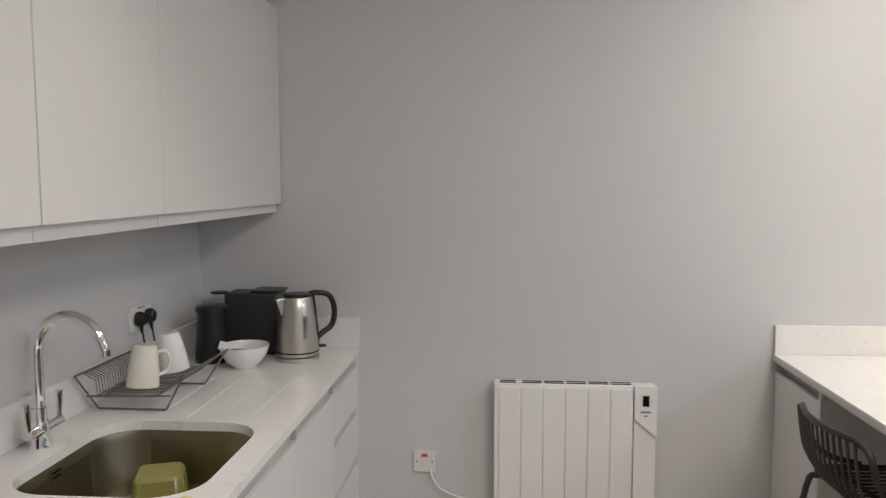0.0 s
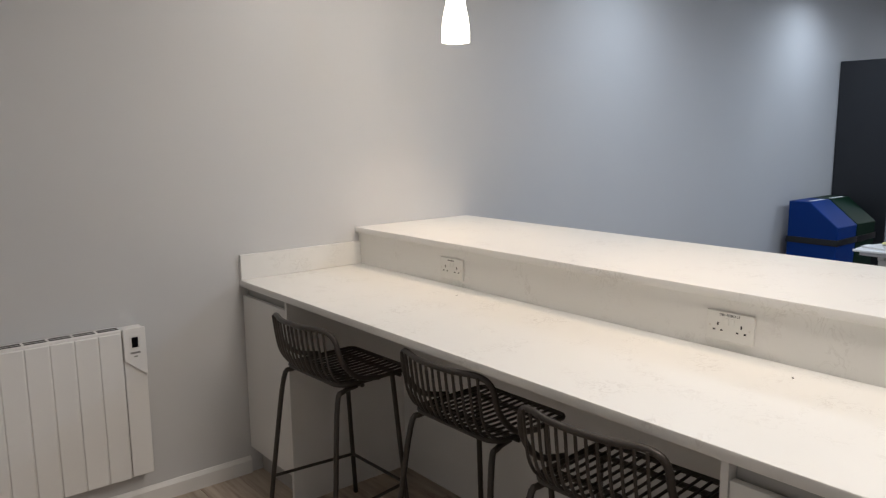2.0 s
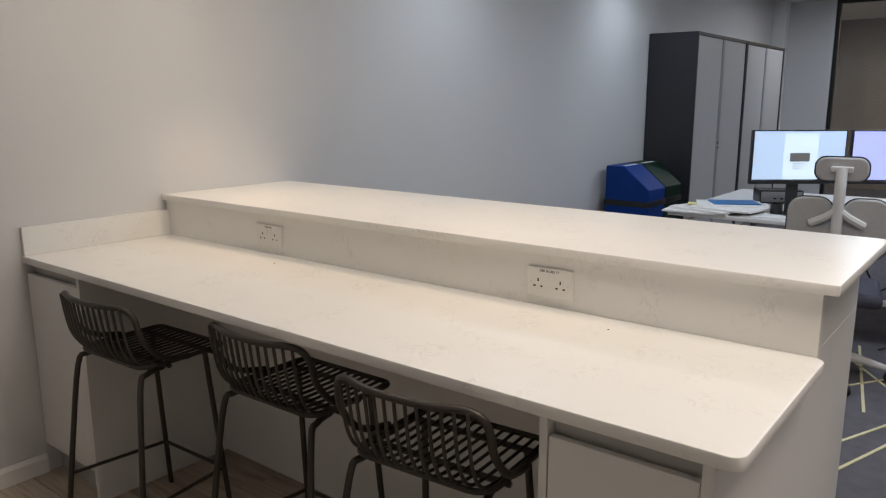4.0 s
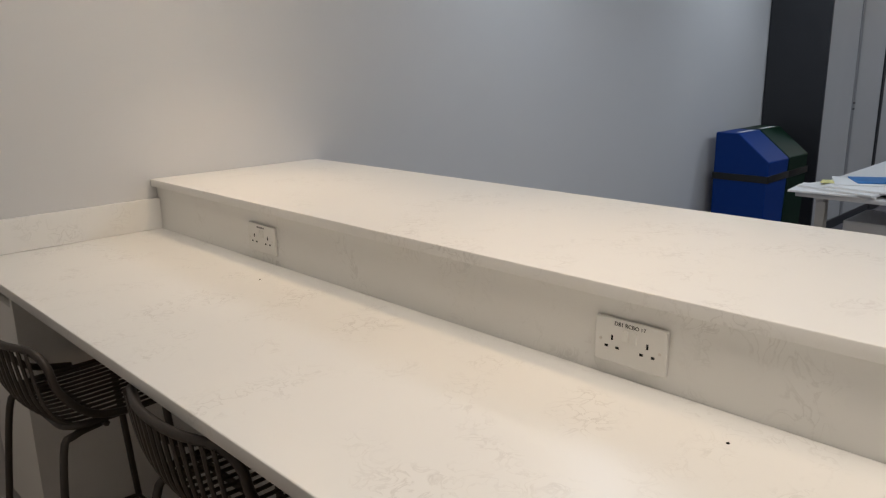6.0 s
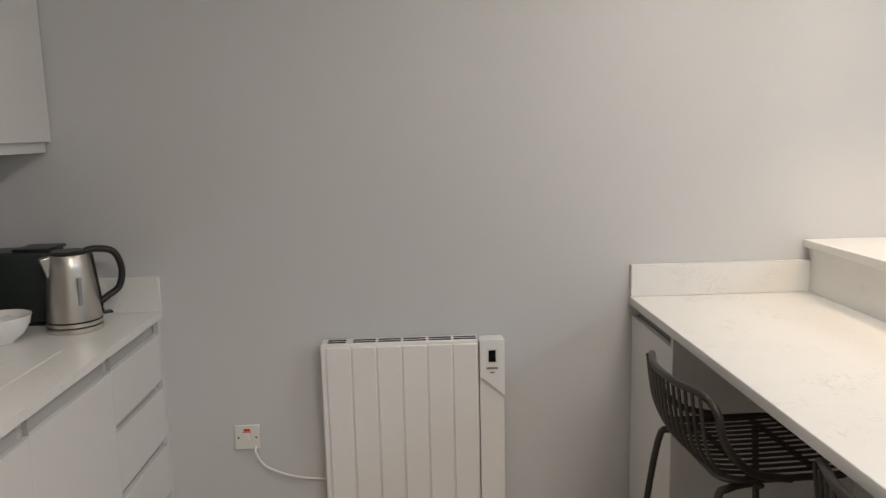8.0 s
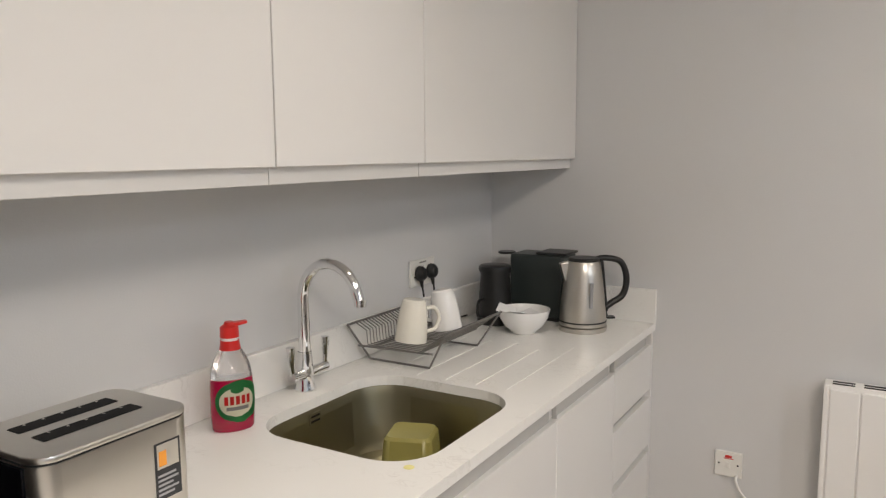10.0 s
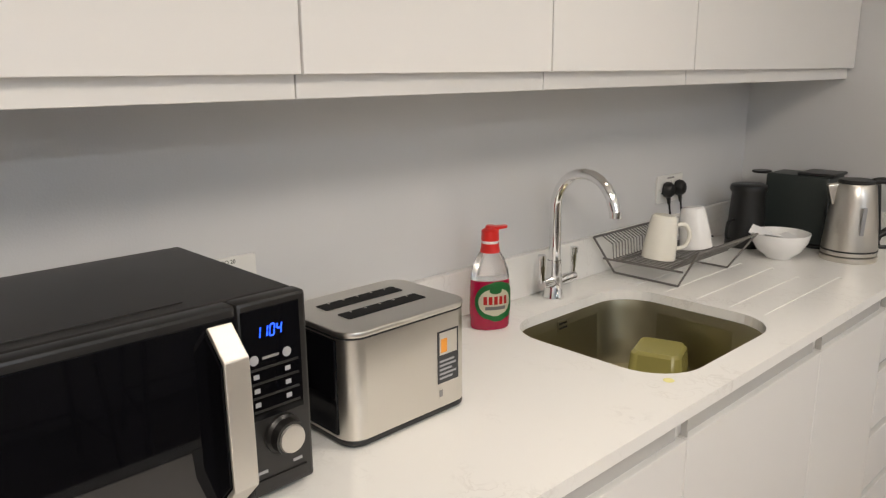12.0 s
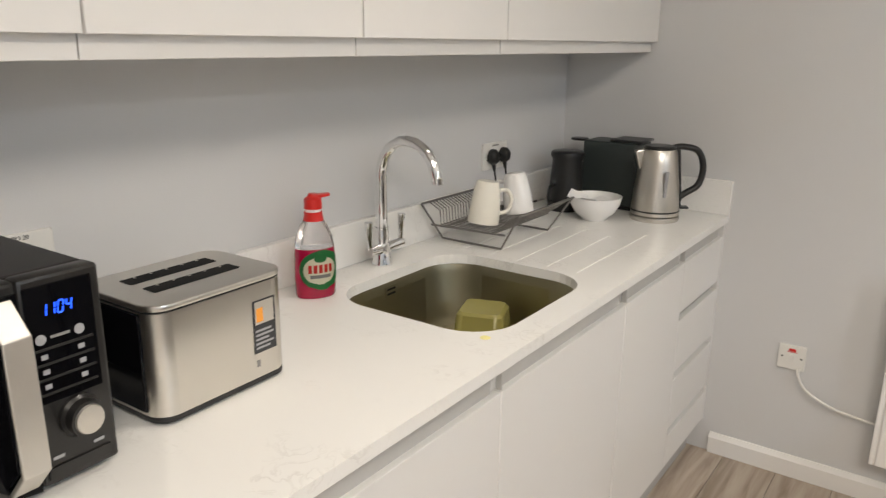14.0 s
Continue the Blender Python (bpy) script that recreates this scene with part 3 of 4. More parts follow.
# black milk frother jug and dark green capsule machine
fr = thing("milk_frother", "matt black milk frother jug beside the coffee machine", "milk frother", (0.15, -0.265, K))
part("jug", lathe([(0.0, 0.0005), (0.062, 0.0005), (0.063, 0.006), (0.056, 0.09), (0.051, 0.17), (0.053, 0.182), (0.0, 0.182)], 32), BLACK, fr)
part("lid", lathe([(0.0, 0.182), (0.056, 0.182), (0.058, 0.19), (0.056, 0.2), (0.05, 0.204), (0.0, 0.204)], 32), BLACK, fr, "black lid")
part("handle", tube(smooth_path([(-0.02, -0.052, 0.09), (-0.02, -0.085, 0.085), (-0.02, -0.09, 0.04), (-0.02, -0.058, 0.03)], 5), 0.005, 8), BLACK, fr)
cm = thing("coffee_machine", "slim dark green capsule coffee machine in the corner", "coffee machine", (0.25, -0.1, K))
part("body", box(-0.092, 0.108, -0.065, 0.065, 0.012, 0.232, 0.008, 3), GREEN_CASE, cm)
part("top_cap", box(0.005, 0.118, -0.06, 0.06, 0.2325, 0.242, 0.004), BLACK, cm, "black sliding top")
part("base", box(-0.11, 0.2, -0.06, 0.06, 0.0005, 0.0118, 0.003), BLACK, cm)
part("drip_tray", box(0.118, 0.195, -0.055, 0.055, 0.012, 0.04, 0.004), SILVER, cm, "grey drip tray")
part("lever", lathe([(0.0, 0.0), (0.03, 0.0), (0.033, 0.004), (0.03, 0.008), (0.0, 0.008)], 24, None, (-0.135, 0.0, 0.222)), BLACK, cm)


# sockets
def socket(at, facing, text, readable, sw=False):
    s = thing("double_socket", "white plastic double wall socket", "socket", group="wall sockets")
    s.matrix_world = Matrix.Translation(at) @ facing
    part("plate", slab(-0.073, 0.073, -0.043, 0.043, 0.0005, 0.009, 0.004, 0.002), PLATE, s)
    for cx in (-0.036, 0.036):
        sg = 1 if cx > 0 else -1
        part("pin_hole", box(cx - 0.002, cx + 0.002, 0.001, 0.011, 0.0075, 0.0096), DARK, s, smooth=False)
        for dx in (-0.0115, 0.0115):
            part("pin_hole", box(cx + dx - 0.0035, cx + dx + 0.0035, -0.014, -0.0095, 0.0075, 0.0096), DARK, s, smooth=False)
        part("screw", lathe([(0, 0.0085), (0.0032, 0.0085), (0.0028, 0.0096), (0, 0.0096)], 12, None, (sg * 0.0605, -0.001, 0)), SILVER, s)
    for cx in (-0.009, 0.009):
        part("switch", box(cx - 0.006, cx + 0.006, 0.004, 0.026, 0.0085, 0.012, 0.001), PLATE, s)
    if readable:
        words("lettering", text, 0.0105, DARK, pose(0, 0.034, 0.0092), s)
    else:
        part("lettering", box(-0.02, 0.02, 0.031, 0.036, 0.009, 0.0094), GREY_TEXT, s, "grey printed line", False)
    return s


FX = FACE_X
FNX = FACE_NX
socket((0.0, -0.51, 1.092), FX, "", False)
socket((0.0, -2.036, 1.092), FX, "DB1 RCBO 20", True)
for dy in (-0.034, 0.034):
    y = -0.51 + dy
    pl = thing("plug", "black three-pin plug with its flex", "plug", (0.0, y, 1.092), group="black plugs")
    body = lathe([(0, 0.0), (0.019, 0.0), (0.021, 0.006), (0.02, 0.018), (0.014, 0.027), (0, 0.03)], 20, None, (0.0125, 0, 0), pose(0, 0, 0, 0, 90, 0))
    bmesh.ops.scale(body, vec=(1, 1, 1.22), verts=body.verts[:])
    part("plug_body", body, BLACK, pl)
    part("strain_relief", tube([(0.024, 0, -0.018), (0.027, 0.002, -0.045)], [0.008, 0.0045], 10), BLACK, pl)
    part("flex", tube(smooth_path([(0.026, 0, -0.022), (0.03, 0.0, -0.05), (0.03, 0.012, -0.1), (0.026, 0.02, -0.15), (0.026, 0.08, -0.182), (0.05, 0.19, -0.183)], 6), 0.0032, 8), BLACK, pl, "black flex")

# fused spur, its white flex and the radiator
sp = thing("fused_switch", "white fused spur switch on the grey wall", "wall switch")
sp.matrix_world = Matrix.Translation((0.8955, 0.0, 0.436)) @ FACE_NY
part("plate", slab(-0.043, 0.043, -0.043, 0.043, 0.0005, 0.01, 0.004, 0.002), PLATE, sp)
part("rocker", box(-0.006, 0.006, -0.012, 0.008, 0.0095, 0.014, 0.001), PLATE, sp)
part("neon", box(-0.011, 0.011, 0.022, 0.031, 0.0095, 0.0115, 0.0008), RED, sp, "dull red indicator window")
part("lettering", box(-0.016, 0.016, 0.018, 0.0205, 0.0095, 0.0104), RED, sp, "red printed line", False)
for x in (-0.03, 0.03):
    part("screw", lathe([(0, 0.0095), (0.0035, 0.0095), (0.003, 0.0108), (0, 0.0108)], 12, None, (x, 0.0, 0)), DARK, sp)
fx = thing("radiator_flex", "white flex drooping from the switch to the radiator", "cable", (0.925, -0.015, 0.4))
part("flex", tube(smooth_path([(0, 0.002, 0.005), (0.0, -0.01, -0.015), (0.03, -0.012, -0.062), (0.11, -0.012, -0.1), (0.2, -0.012, -0.115), (0.262, -0.015, -0.118)], 8), 0.0042, 10), PLATE, fx)

rad = thing("electric_radiator", "slim white electric panel radiator fixed to the wall", "radiator", (1.17, -0.015, 0.17))
RW, RH = 0.606, 0.607
part("body", box(0.0, 0.52, -0.068, 0.0, 0.0, RH, 0.004), RADIATOR, rad)
for i in range(6):
    x0 = 0.018 + i * 0.0835
    part("rib", box(x0, x0 + 0.0795, -0.074, -0.0615, 0.0, RH - 0.012, 0.0035), RADIATOR, rad)
part("side_cheek", box(0.0, 0.014, -0.074, -0.0615, 0.0, RH, 0.003), RADIATOR, rad)
for r, y in enumerate((-0.05, -0.026)):
    for i in range(6):
        x0 = 0.022 + i * 0.0835
        part("vent_slot", box(x0, x0 + (0.074 if i else 0.06), y - 0.007, y + 0.005, RH - 0.004, RH + 0.0012), DARK, rad, smooth=False)
ctl = part("control_column", box(0.523, RW, -0.066, 0.0, 0.0, RH - 0.004, 0.003), RADIATOR, rad)
head = prism([(0.523, RH - 0.125), (RW, RH - 0.195), (RW, RH + 0.001), (0.523, RH + 0.001)], -0.078, -0.0655, 0.002, "xz")
part("control_head", head, RADIATOR, ctl, "raised white control head with a slanting lower edge")
part("display", box(0.552, 0.576, -0.0795, -0.0775, RH - 0.075, RH - 0.035), BLACK_GLASS, ctl, "small dark display", False)
part("bezel", box(0.545, 0.583, -0.0788, -0.0772, RH - 0.082, RH - 0.028), PLATE, ctl, smooth=False)
part("button_row", box(0.545, 0.583, -0.08, -0.0772, RH - 0.1, RH - 0.093), GREY_TEXT, ctl, "grey row of buttons", False)
part("brand_mark", box(0.557, 0.571, -0.0788, -0.0772, RH - 0.114, RH - 0.109), GREY_TEXT, ctl, smooth=False)
for x in (0.06, 0.46):
    part("wall_bracket", box(x, x + 0.04, 0.0, 0.0145, 0.1, 0.5), RADIATOR, rad, smooth=False)


# washing-up liquid
bt = thing("detergent_bottle", "half-full crimson washing-up liquid bottle with a red cap", "bottle", (0.113, -1.445, K), 60)
bt.scale = (1.22, 1.22, 1.1)


def oval(rings, seg=28):
    b = bmesh.new()
    out = []
    for a, c, z in rings:
        out.append([b.verts.new((a * math.cos(2 * math.pi * i / seg), c * math.sin(2 * math.pi * i / seg), z)) for i in range(seg)])
    for p, q in zip(out, out[1:]):
        for i in range(seg):
            b.faces.new((p[i], p[(i + 1) % seg], q[(i + 1) % seg], q[i]))
    b.faces.new(out[0])
    b.faces.new(out[-1])
    return b


part("liquid", oval([(0.035, 0.022, 0.001), (0.037, 0.024, 0.006), (0.0385, 0.0255, 0.04), (0.0375, 0.025, 0.09), (0.0365, 0.0245, 0.104)]), LIQUID, bt, "crimson liquid")
part("shell", oval([(0.0365, 0.0245, 0.1045), (0.034, 0.0235, 0.125), (0.026, 0.02, 0.148), (0.016, 0.0155, 0.165), (0.0145, 0.0145, 0.172)]), CLEAR, bt, "empty clear shoulder")
part("sleeve", lathe([(0.0, 0.16), (0.0185, 0.16), (0.0165, 0.172), (0.0165, 0.178), (0.0, 0.178)], 24), RED, bt, "printed red neck sleeve")
part("neck", lathe([(0.0, 0.178), (0.0145, 0.178), (0.0145, 0.184), (0.0, 0.184)], 24), CHINA, bt)
part("cap", lathe([(0.0, 0.184), (0.0165, 0.184), (0.016, 0.204), (0.009, 0.209), (0.008, 0.214), (0.0, 0.214)], 24), RED, bt)
part("flip_top", prism([(0.0, 0.203), (0.03, 0.208), (0.031, 0.213), (0.0, 0.212)], -0.007, 0.007, 0.001, "xz"), RED, bt)


def curved_label(a, c, z0, z1, cx, half, push, ellipse=False):
    """A thin label that follows the oval of the bottle."""
    b = bmesh.new()
    n, rows = 14, 10
    grid = []
    for j in range(rows + 1):
        v = j / rows
        k = math.sqrt(max(0.02, 1 - (2 * v - 1) ** 2)) if ellipse else 1
        line = []
        for i in range(n + 1):
            ang = cx + half * k * (2 * i / n - 1)
            line.append(b.verts.new(((a + push) * math.cos(ang), (c + push) * math.sin(ang), z0 + (z1 - z0) * v)))
        grid.append(line)
    for j in range(rows):
        for i in range(n):
            b.faces.new((grid[j][i], grid[j][i + 1], grid[j + 1][i + 1], grid[j + 1][i]))
    bmesh.ops.solidify(b, geom=b.faces[:], thickness=0.0003)
    return b


FR_ANG = radians(-85)
part("label", curved_label(0.0385, 0.0255, 0.02, 0.103, FR_ANG + 0.12, 1.2, 0.0006, True), LABEL_GREEN, bt, "green oval label")
part("label_disc", curved_label(0.0385, 0.0255, 0.032, 0.09, FR_ANG, 0.85, 0.0012, True), LABEL_CREAM, bt, "cream label centre")
for k in range(5):
    part("brand_mark", curved_label(0.0385, 0.0255, 0.056, 0.073, FR_ANG - 0.5 + 0.25 * k, 0.085, 0.0018), RED, bt, "red block of lettering")
part("label_strap", curved_label(0.0385, 0.0255, 0.045, 0.052, FR_ANG, 0.5, 0.0018), GREY_TEXT, bt, "fine grey print")
part("label_leaf", curved_label(0.0385, 0.0255, 0.078, 0.092, FR_ANG, 0.3, 0.0018, True), LABEL_GREEN, bt, "green leaf print")

# two-slot toaster
to = thing("toaster", "brushed steel two-slot toaster with a sticker", "toaster", (0.27, -1.892, K), 1)
TL = 0.13
part("base", slab(-0.095, 0.095, -TL + 0.001, TL - 0.001, 0.004, 0.0145, 0.03, 0.003), BLACK, to, "black base")
for x in (-0.06, 0.06):
    for y in (-0.09, 0.09):
        part("foot", lathe([(0, 0), (0.01, 0), (0.01, 0.006), (0, 0.006)], 12, None, (x, y, 0)), BLACK, to)
part("shell", slab(-0.096, 0.096, -TL, TL, 0.015, 0.178, 0.034, 0.0), STEEL, to)
part("end_panel", slab(-0.066, 0.066, -TL - 0.004, -TL + 0.004, 0.022, 0.176, 0.002, 0.001), BLACK_GLASS, to, "glossy black end")
part("seam", slab(-0.095, 0.095, -TL + 0.001, TL - 0.001, 0.178, 0.181, 0.034, 0.0), BLACK, to)
part("top_plate", slab(-0.098, 0.098, -TL - 0.001, TL + 0.001, 0.181, 0.191, 0.036, 0.003), STEEL, to, "brushed steel top")
for x in (-0.038, 0.022):
    sl = part("bread_slot", slab(x - 0.016, x + 0.016, -0.082, 0.082, 0.19, 0.1918, 0.003, 0.0), DARK, to, "dark bread slot", False)
    for k in range(5):
        part("guide_wire", box(x - 0.013, x - 0.009, -0.06 + k * 0.03, -0.057 + k * 0.03, 0.1915, 0.1925), SILVER, sl, smooth=False)
st = part("sticker", box(0.096, 0.0968, 0.052, 0.1, 0.058, 0.15, 0.0002), STICKER, to, "dark product sticker", False)
part("sticker_picture", box(0.0968, 0.0972, 0.056, 0.096, 0.108, 0.147), SILVER, st, smooth=False)
part("sticker_toast", box(0.0972, 0.0975, 0.059, 0.073, 0.112, 0.136), ORANGE, st, smooth=False)
for k, w in enumerate((0.034, 0.038, 0.028, 0.038, 0.03)):
    part("print_line", box(0.0968, 0.0972, 0.056, 0.056 + w, 0.095 - k * 0.0075, 0.0985 - k * 0.0075), PALE_TEXT, st, smooth=False)
part("brand_mark", box(0.096, 0.0966, 0.056, 0.063, 0.034, 0.046), GREY_TEXT, to, "small grey stamped mark", False)

# microwave
mw = thing("microwave", "black and charcoal microwave oven with a silver handle", "microwave", (0.2, -2.363, K), 1.2)
mw.scale = (1.0, 1.02, 1.05)
MX, MH = 0.2, 0.25
part("casing", box(-0.17, MX - 0.03, -MH, MH, 0.012, 0.272, 0.006), MW_TOP, mw, "charcoal painted casing")
part("top_panel", box(-0.12, MX - 0.06, -MH + 0.05, 0.11, 0.272, 0.2736, 0.0006), MW_TOP, mw)
for x in (-0.14, 0.11):
    for y in (-0.2, 0.2):
        part("foot", lathe([(0, 0), (0.014, 0), (0.014, 0.0125), (0, 0.0125)], 12, None, (x, y, 0)), BLACK, mw)
YD = 0.15
door = part("door", box(MX - 0.0295, MX, -MH, YD - 0.001, 0.012, 0.273, 0.005), BLACK, mw, "black door")
part("door_glass", box(MX - 0.001, MX + 0.002, -MH + 0.012, YD - 0.002, 0.1085, 0.26, 0.001), BLACK_GLASS, door, "glossy black door glass")
part("door_band", box(MX - 0.001, MX + 0.0015, -MH + 0.012, YD - 0.002, 0.018, 0.108, 0.0006), MW_BAND, door, "dark grey lower band")
mark = None
for k in range(7):
    mark = box(MX + 0.0015, MX + 0.002, -0.04 + k * 0.0083, -0.0338 + k * 0.0083, 0.037, 0.045, bm=mark)
part("brand_mark", mark, PALE_TEXT, door, "row of pale brand lettering blocks", False)
part("handle_recess", prism([(YD - 0.004, 0.012), (YD - 0.03, 0.016), (YD - 0.058, 0.04), (YD - 0.07, 0.075), (YD - 0.073, 0.112), (YD - 0.004, 0.112)], MX - 0.001, MX + 0.0026, 0.0, "yz"), BLACK_GLASS, door, "glossy black hollow behind the handle", False)
part("print_line", box(MX + 0.0015, MX + 0.002, -0.2, -0.14, 0.026, 0.03), PALE_TEXT, door, smooth=False)
hd = part("handle", prism([(MX, 0.252), (MX + 0.004, 0.256), (MX + 0.042, 0.222), (MX + 0.044, 0.06), (MX + 0.005, 0.022), (MX, 0.026), (MX + 0.037, 0.064), (MX + 0.036, 0.218)], YD - 0.042, YD - 0.009, 0.0015, "xz"), SILVER, door, "bowed satin silver handle")
part("handle_side", prism([(MX + 0.001, 0.246), (MX + 0.0355, 0.216), (MX + 0.0365, 0.066), (MX + 0.001, 0.032)], YD - 0.0445, YD - 0.0422, 0.0, "xz"), BLACK_GLASS, hd, "black inner side", False)
pn = part("control_panel", box(MX - 0.0295, MX, YD, MH, 0.012, 0.273, 0.005), CHARCOAL, mw, "charcoal control panel")
part("panel_glass", box(MX - 0.001, MX + 0.0015, YD + 0.004, MH - 0.012, 0.118, 0.262, 0.0008), BLACK_GLASS, pn, "glossy black keypad")
SEG = {"a": (-1, 1, 1, 1), "b": (1, 1, 1, 0), "c": (1, 0, 1, -1), "d": (-1, -1, 1, -1), "e": (-1, 0, -1, -1), "f": (-1, 1, -1, 0), "g": (-1, 0, 1, 0)}


def seven(text, y, z, w, h):
    bm = None
    for n, c in enumerate(text):
        for k in {"0": "abcdef", "1": "bc", "4": "bcfg"}[c]:
            a0, b0, a1, b1 = SEG[k]
            cy = y + n * w * 3.2
            p0, p1 = Vector((cy + a0 * w + b0 * h * 0.14, z + b0 * h)), Vector((cy + a1 * w + b1 * h * 0.14, z + b1 * h))
            m0, m1 = p0.lerp(p1, 0.1), p0.lerp(p1, 0.9)
            bm = tube([(MX + 0.0019, *m0), (MX + 0.0019, *m1)], 0.0011, 6, bm)
    return bm


part("clock_digits", seven("1104", 0.176, 0.232, 0.0032, 0.0072), DIGIT, pn, "glowing blue clock digits", False)
for y in (0.168, 0.216):
    part("key_dot", lathe([(0, 0), (0.0065, 0), (0.0065, 0.0006), (0, 0.0006)], 18, None, (MX + 0.0015, y, 0.198), pose(0, 0, 0, 0, 90, 0)), PALE_TEXT, pn)
part("print_line", box(MX + 0.0015, MX + 0.002, 0.18, 0.204, 0.1965, 0.2), GREY_TEXT, pn, smooth=False)
for k in range(4):
    z = 0.184 - k * 0.0185
    part("key_ridge", box(MX + 0.0012, MX + 0.0035, 0.158, MH - 0.018, z, z + 0.003, 0.0006), CHARCOAL, pn)
    if k < 3:
        for y in (0.166, 0.212):
            part("key_icon", box(MX + 0.0015, MX + 0.002, y, y + 0.008, z - 0.011, z - 0.005), PALE_TEXT, pn, smooth=False)
kn = part("dial", lathe([(0, 0.0), (0.027, 0.0), (0.027, 0.006), (0.0235, 0.01), (0.023, 0.024), (0.0, 0.024)], 32, None, (MX, 0.203, 0.09), pose(0, 0, 0, 0, 90, 0)), CHARCOAL, pn)
part("dial_cap", lathe([(0, 0.024), (0.019, 0.024), (0.018, 0.027), (0.0, 0.0275)], 32, None, (MX, 0.203, 0.09), pose(0, 0, 0, 0, 90, 0)), SILVER, kn, "brushed silver dial face")
part("door_button", box(MX - 0.001, MX + 0.003, 0.156, MH - 0.012, 0.02, 0.036, 0.001), CHARCOAL, pn)
for y in (0.164, 0.217):
    part("key_icon", box(MX + 0.0002, MX + 0.0008, y, y + 0.014, 0.044, 0.048), PALE_TEXT, pn, smooth=False)


# ---- breakfast bar ----
BL = -2.672
BX = 2.225
bar = thing("breakfast_bar", "white two-level breakfast bar with end cupboards", "breakfast bar", (0, 0, 0))
part("lower_top", slab(2.215, 2.8355, BL, -0.002, 0.862, K, (0.03, 0.03, 0, 0), 0.003), QUARTZ, bar, "white veined quartz lower top")
part("upper_top", slab(2.815, 3.53, BL - 0.015, -0.002, 1.043, 1.069, (0.004, 0.03, 0, 0), 0.003), QUARTZ, bar, "white veined quartz upper top")
part("riser", box(2.836, 2.866, BL + 0.02, -0.002, 0.862, 1.0425), QUARTZ, bar, "white quartz riser", False)
part("side_upstand", box(2.218, 2.8355, -0.02, -0.002, K + 0.0005, 1.0, 0.0015), QUARTZ, bar, smooth=False)
part("end_panel", box(BX, 3.49, BL + 0.047, BL + 0.069, 0, 0.8615, 0.001), UNIT, bar, smooth=False)
part("end_panel", box(2.866, 3.49, BL + 0.047, BL + 0.069, 0.862, 1.0425, 0.001), UNIT, bar, smooth=False)
part("back_panel", box(3.47, 3.49, BL + 0.069, -0.002, 0, 1.0425), UNIT, bar, smooth=False)
part("knee_panel", box(2.79, 2.81, -2.28, -0.395, 0, 0.8615), UNIT, bar, smooth=False)
for y in (-0.413, -2.298):
    part("gable", box(BX, 2.81, y, y + 0.018, 0, 0.8615, 0.001), UNIT, bar, smooth=False)


def bar_cupboard(y0, y1):
    part("plinth", box(BX + 0.055, BX + 0.07, y0, y1, 0, 0.118), PLINTH, bar, smooth=False)
    part("handle_rail", box(BX + 0.03, BX + 0.045, y0, y1, 0.79, 0.861), RAIL, bar, "grey recessed handle rail", False)
    part("shelf", box(BX + 0.025, 2.78, y0, y1, 0.12, 0.138), UNIT, bar, smooth=False)
    part("cupboard_door", box(BX + 0.001, BX + 0.02, y0 + 0.002, y1 - 0.002, 0.122, 0.822, 0.0015), UNIT, bar)


bar_cupboard(-0.394, -0.004)
bar_cupboard(-2.603, -2.299)
socket((2.8355, -0.71, 0.96), FNX, "", False)
socket((2.8355, -1.948, 0.96), FNX, "DB1 RCBO 17", True)
for k, (x, y) in enumerate(((2.735, -2.179), (2.72, -0.87))):
    solid("crumb", lathe([(0, 0), (0.0028, 0), (0.0024, 0.0016), (0, 0.002)], 8, None, (0, 0, 0)), DARK, "tiny dark crumb on the bar top", "crumb", (x, y, K + 0.0003), group="crumbs")
solid("crumb", lathe([(0, 0), (0.011, 0), (0.009, 0.0012), (0, 0.0016)], 12), YELLOW_NOTE, "dried yellow drip on the worktop edge", "stain", (0.556, -1.427, K + 0.0003))


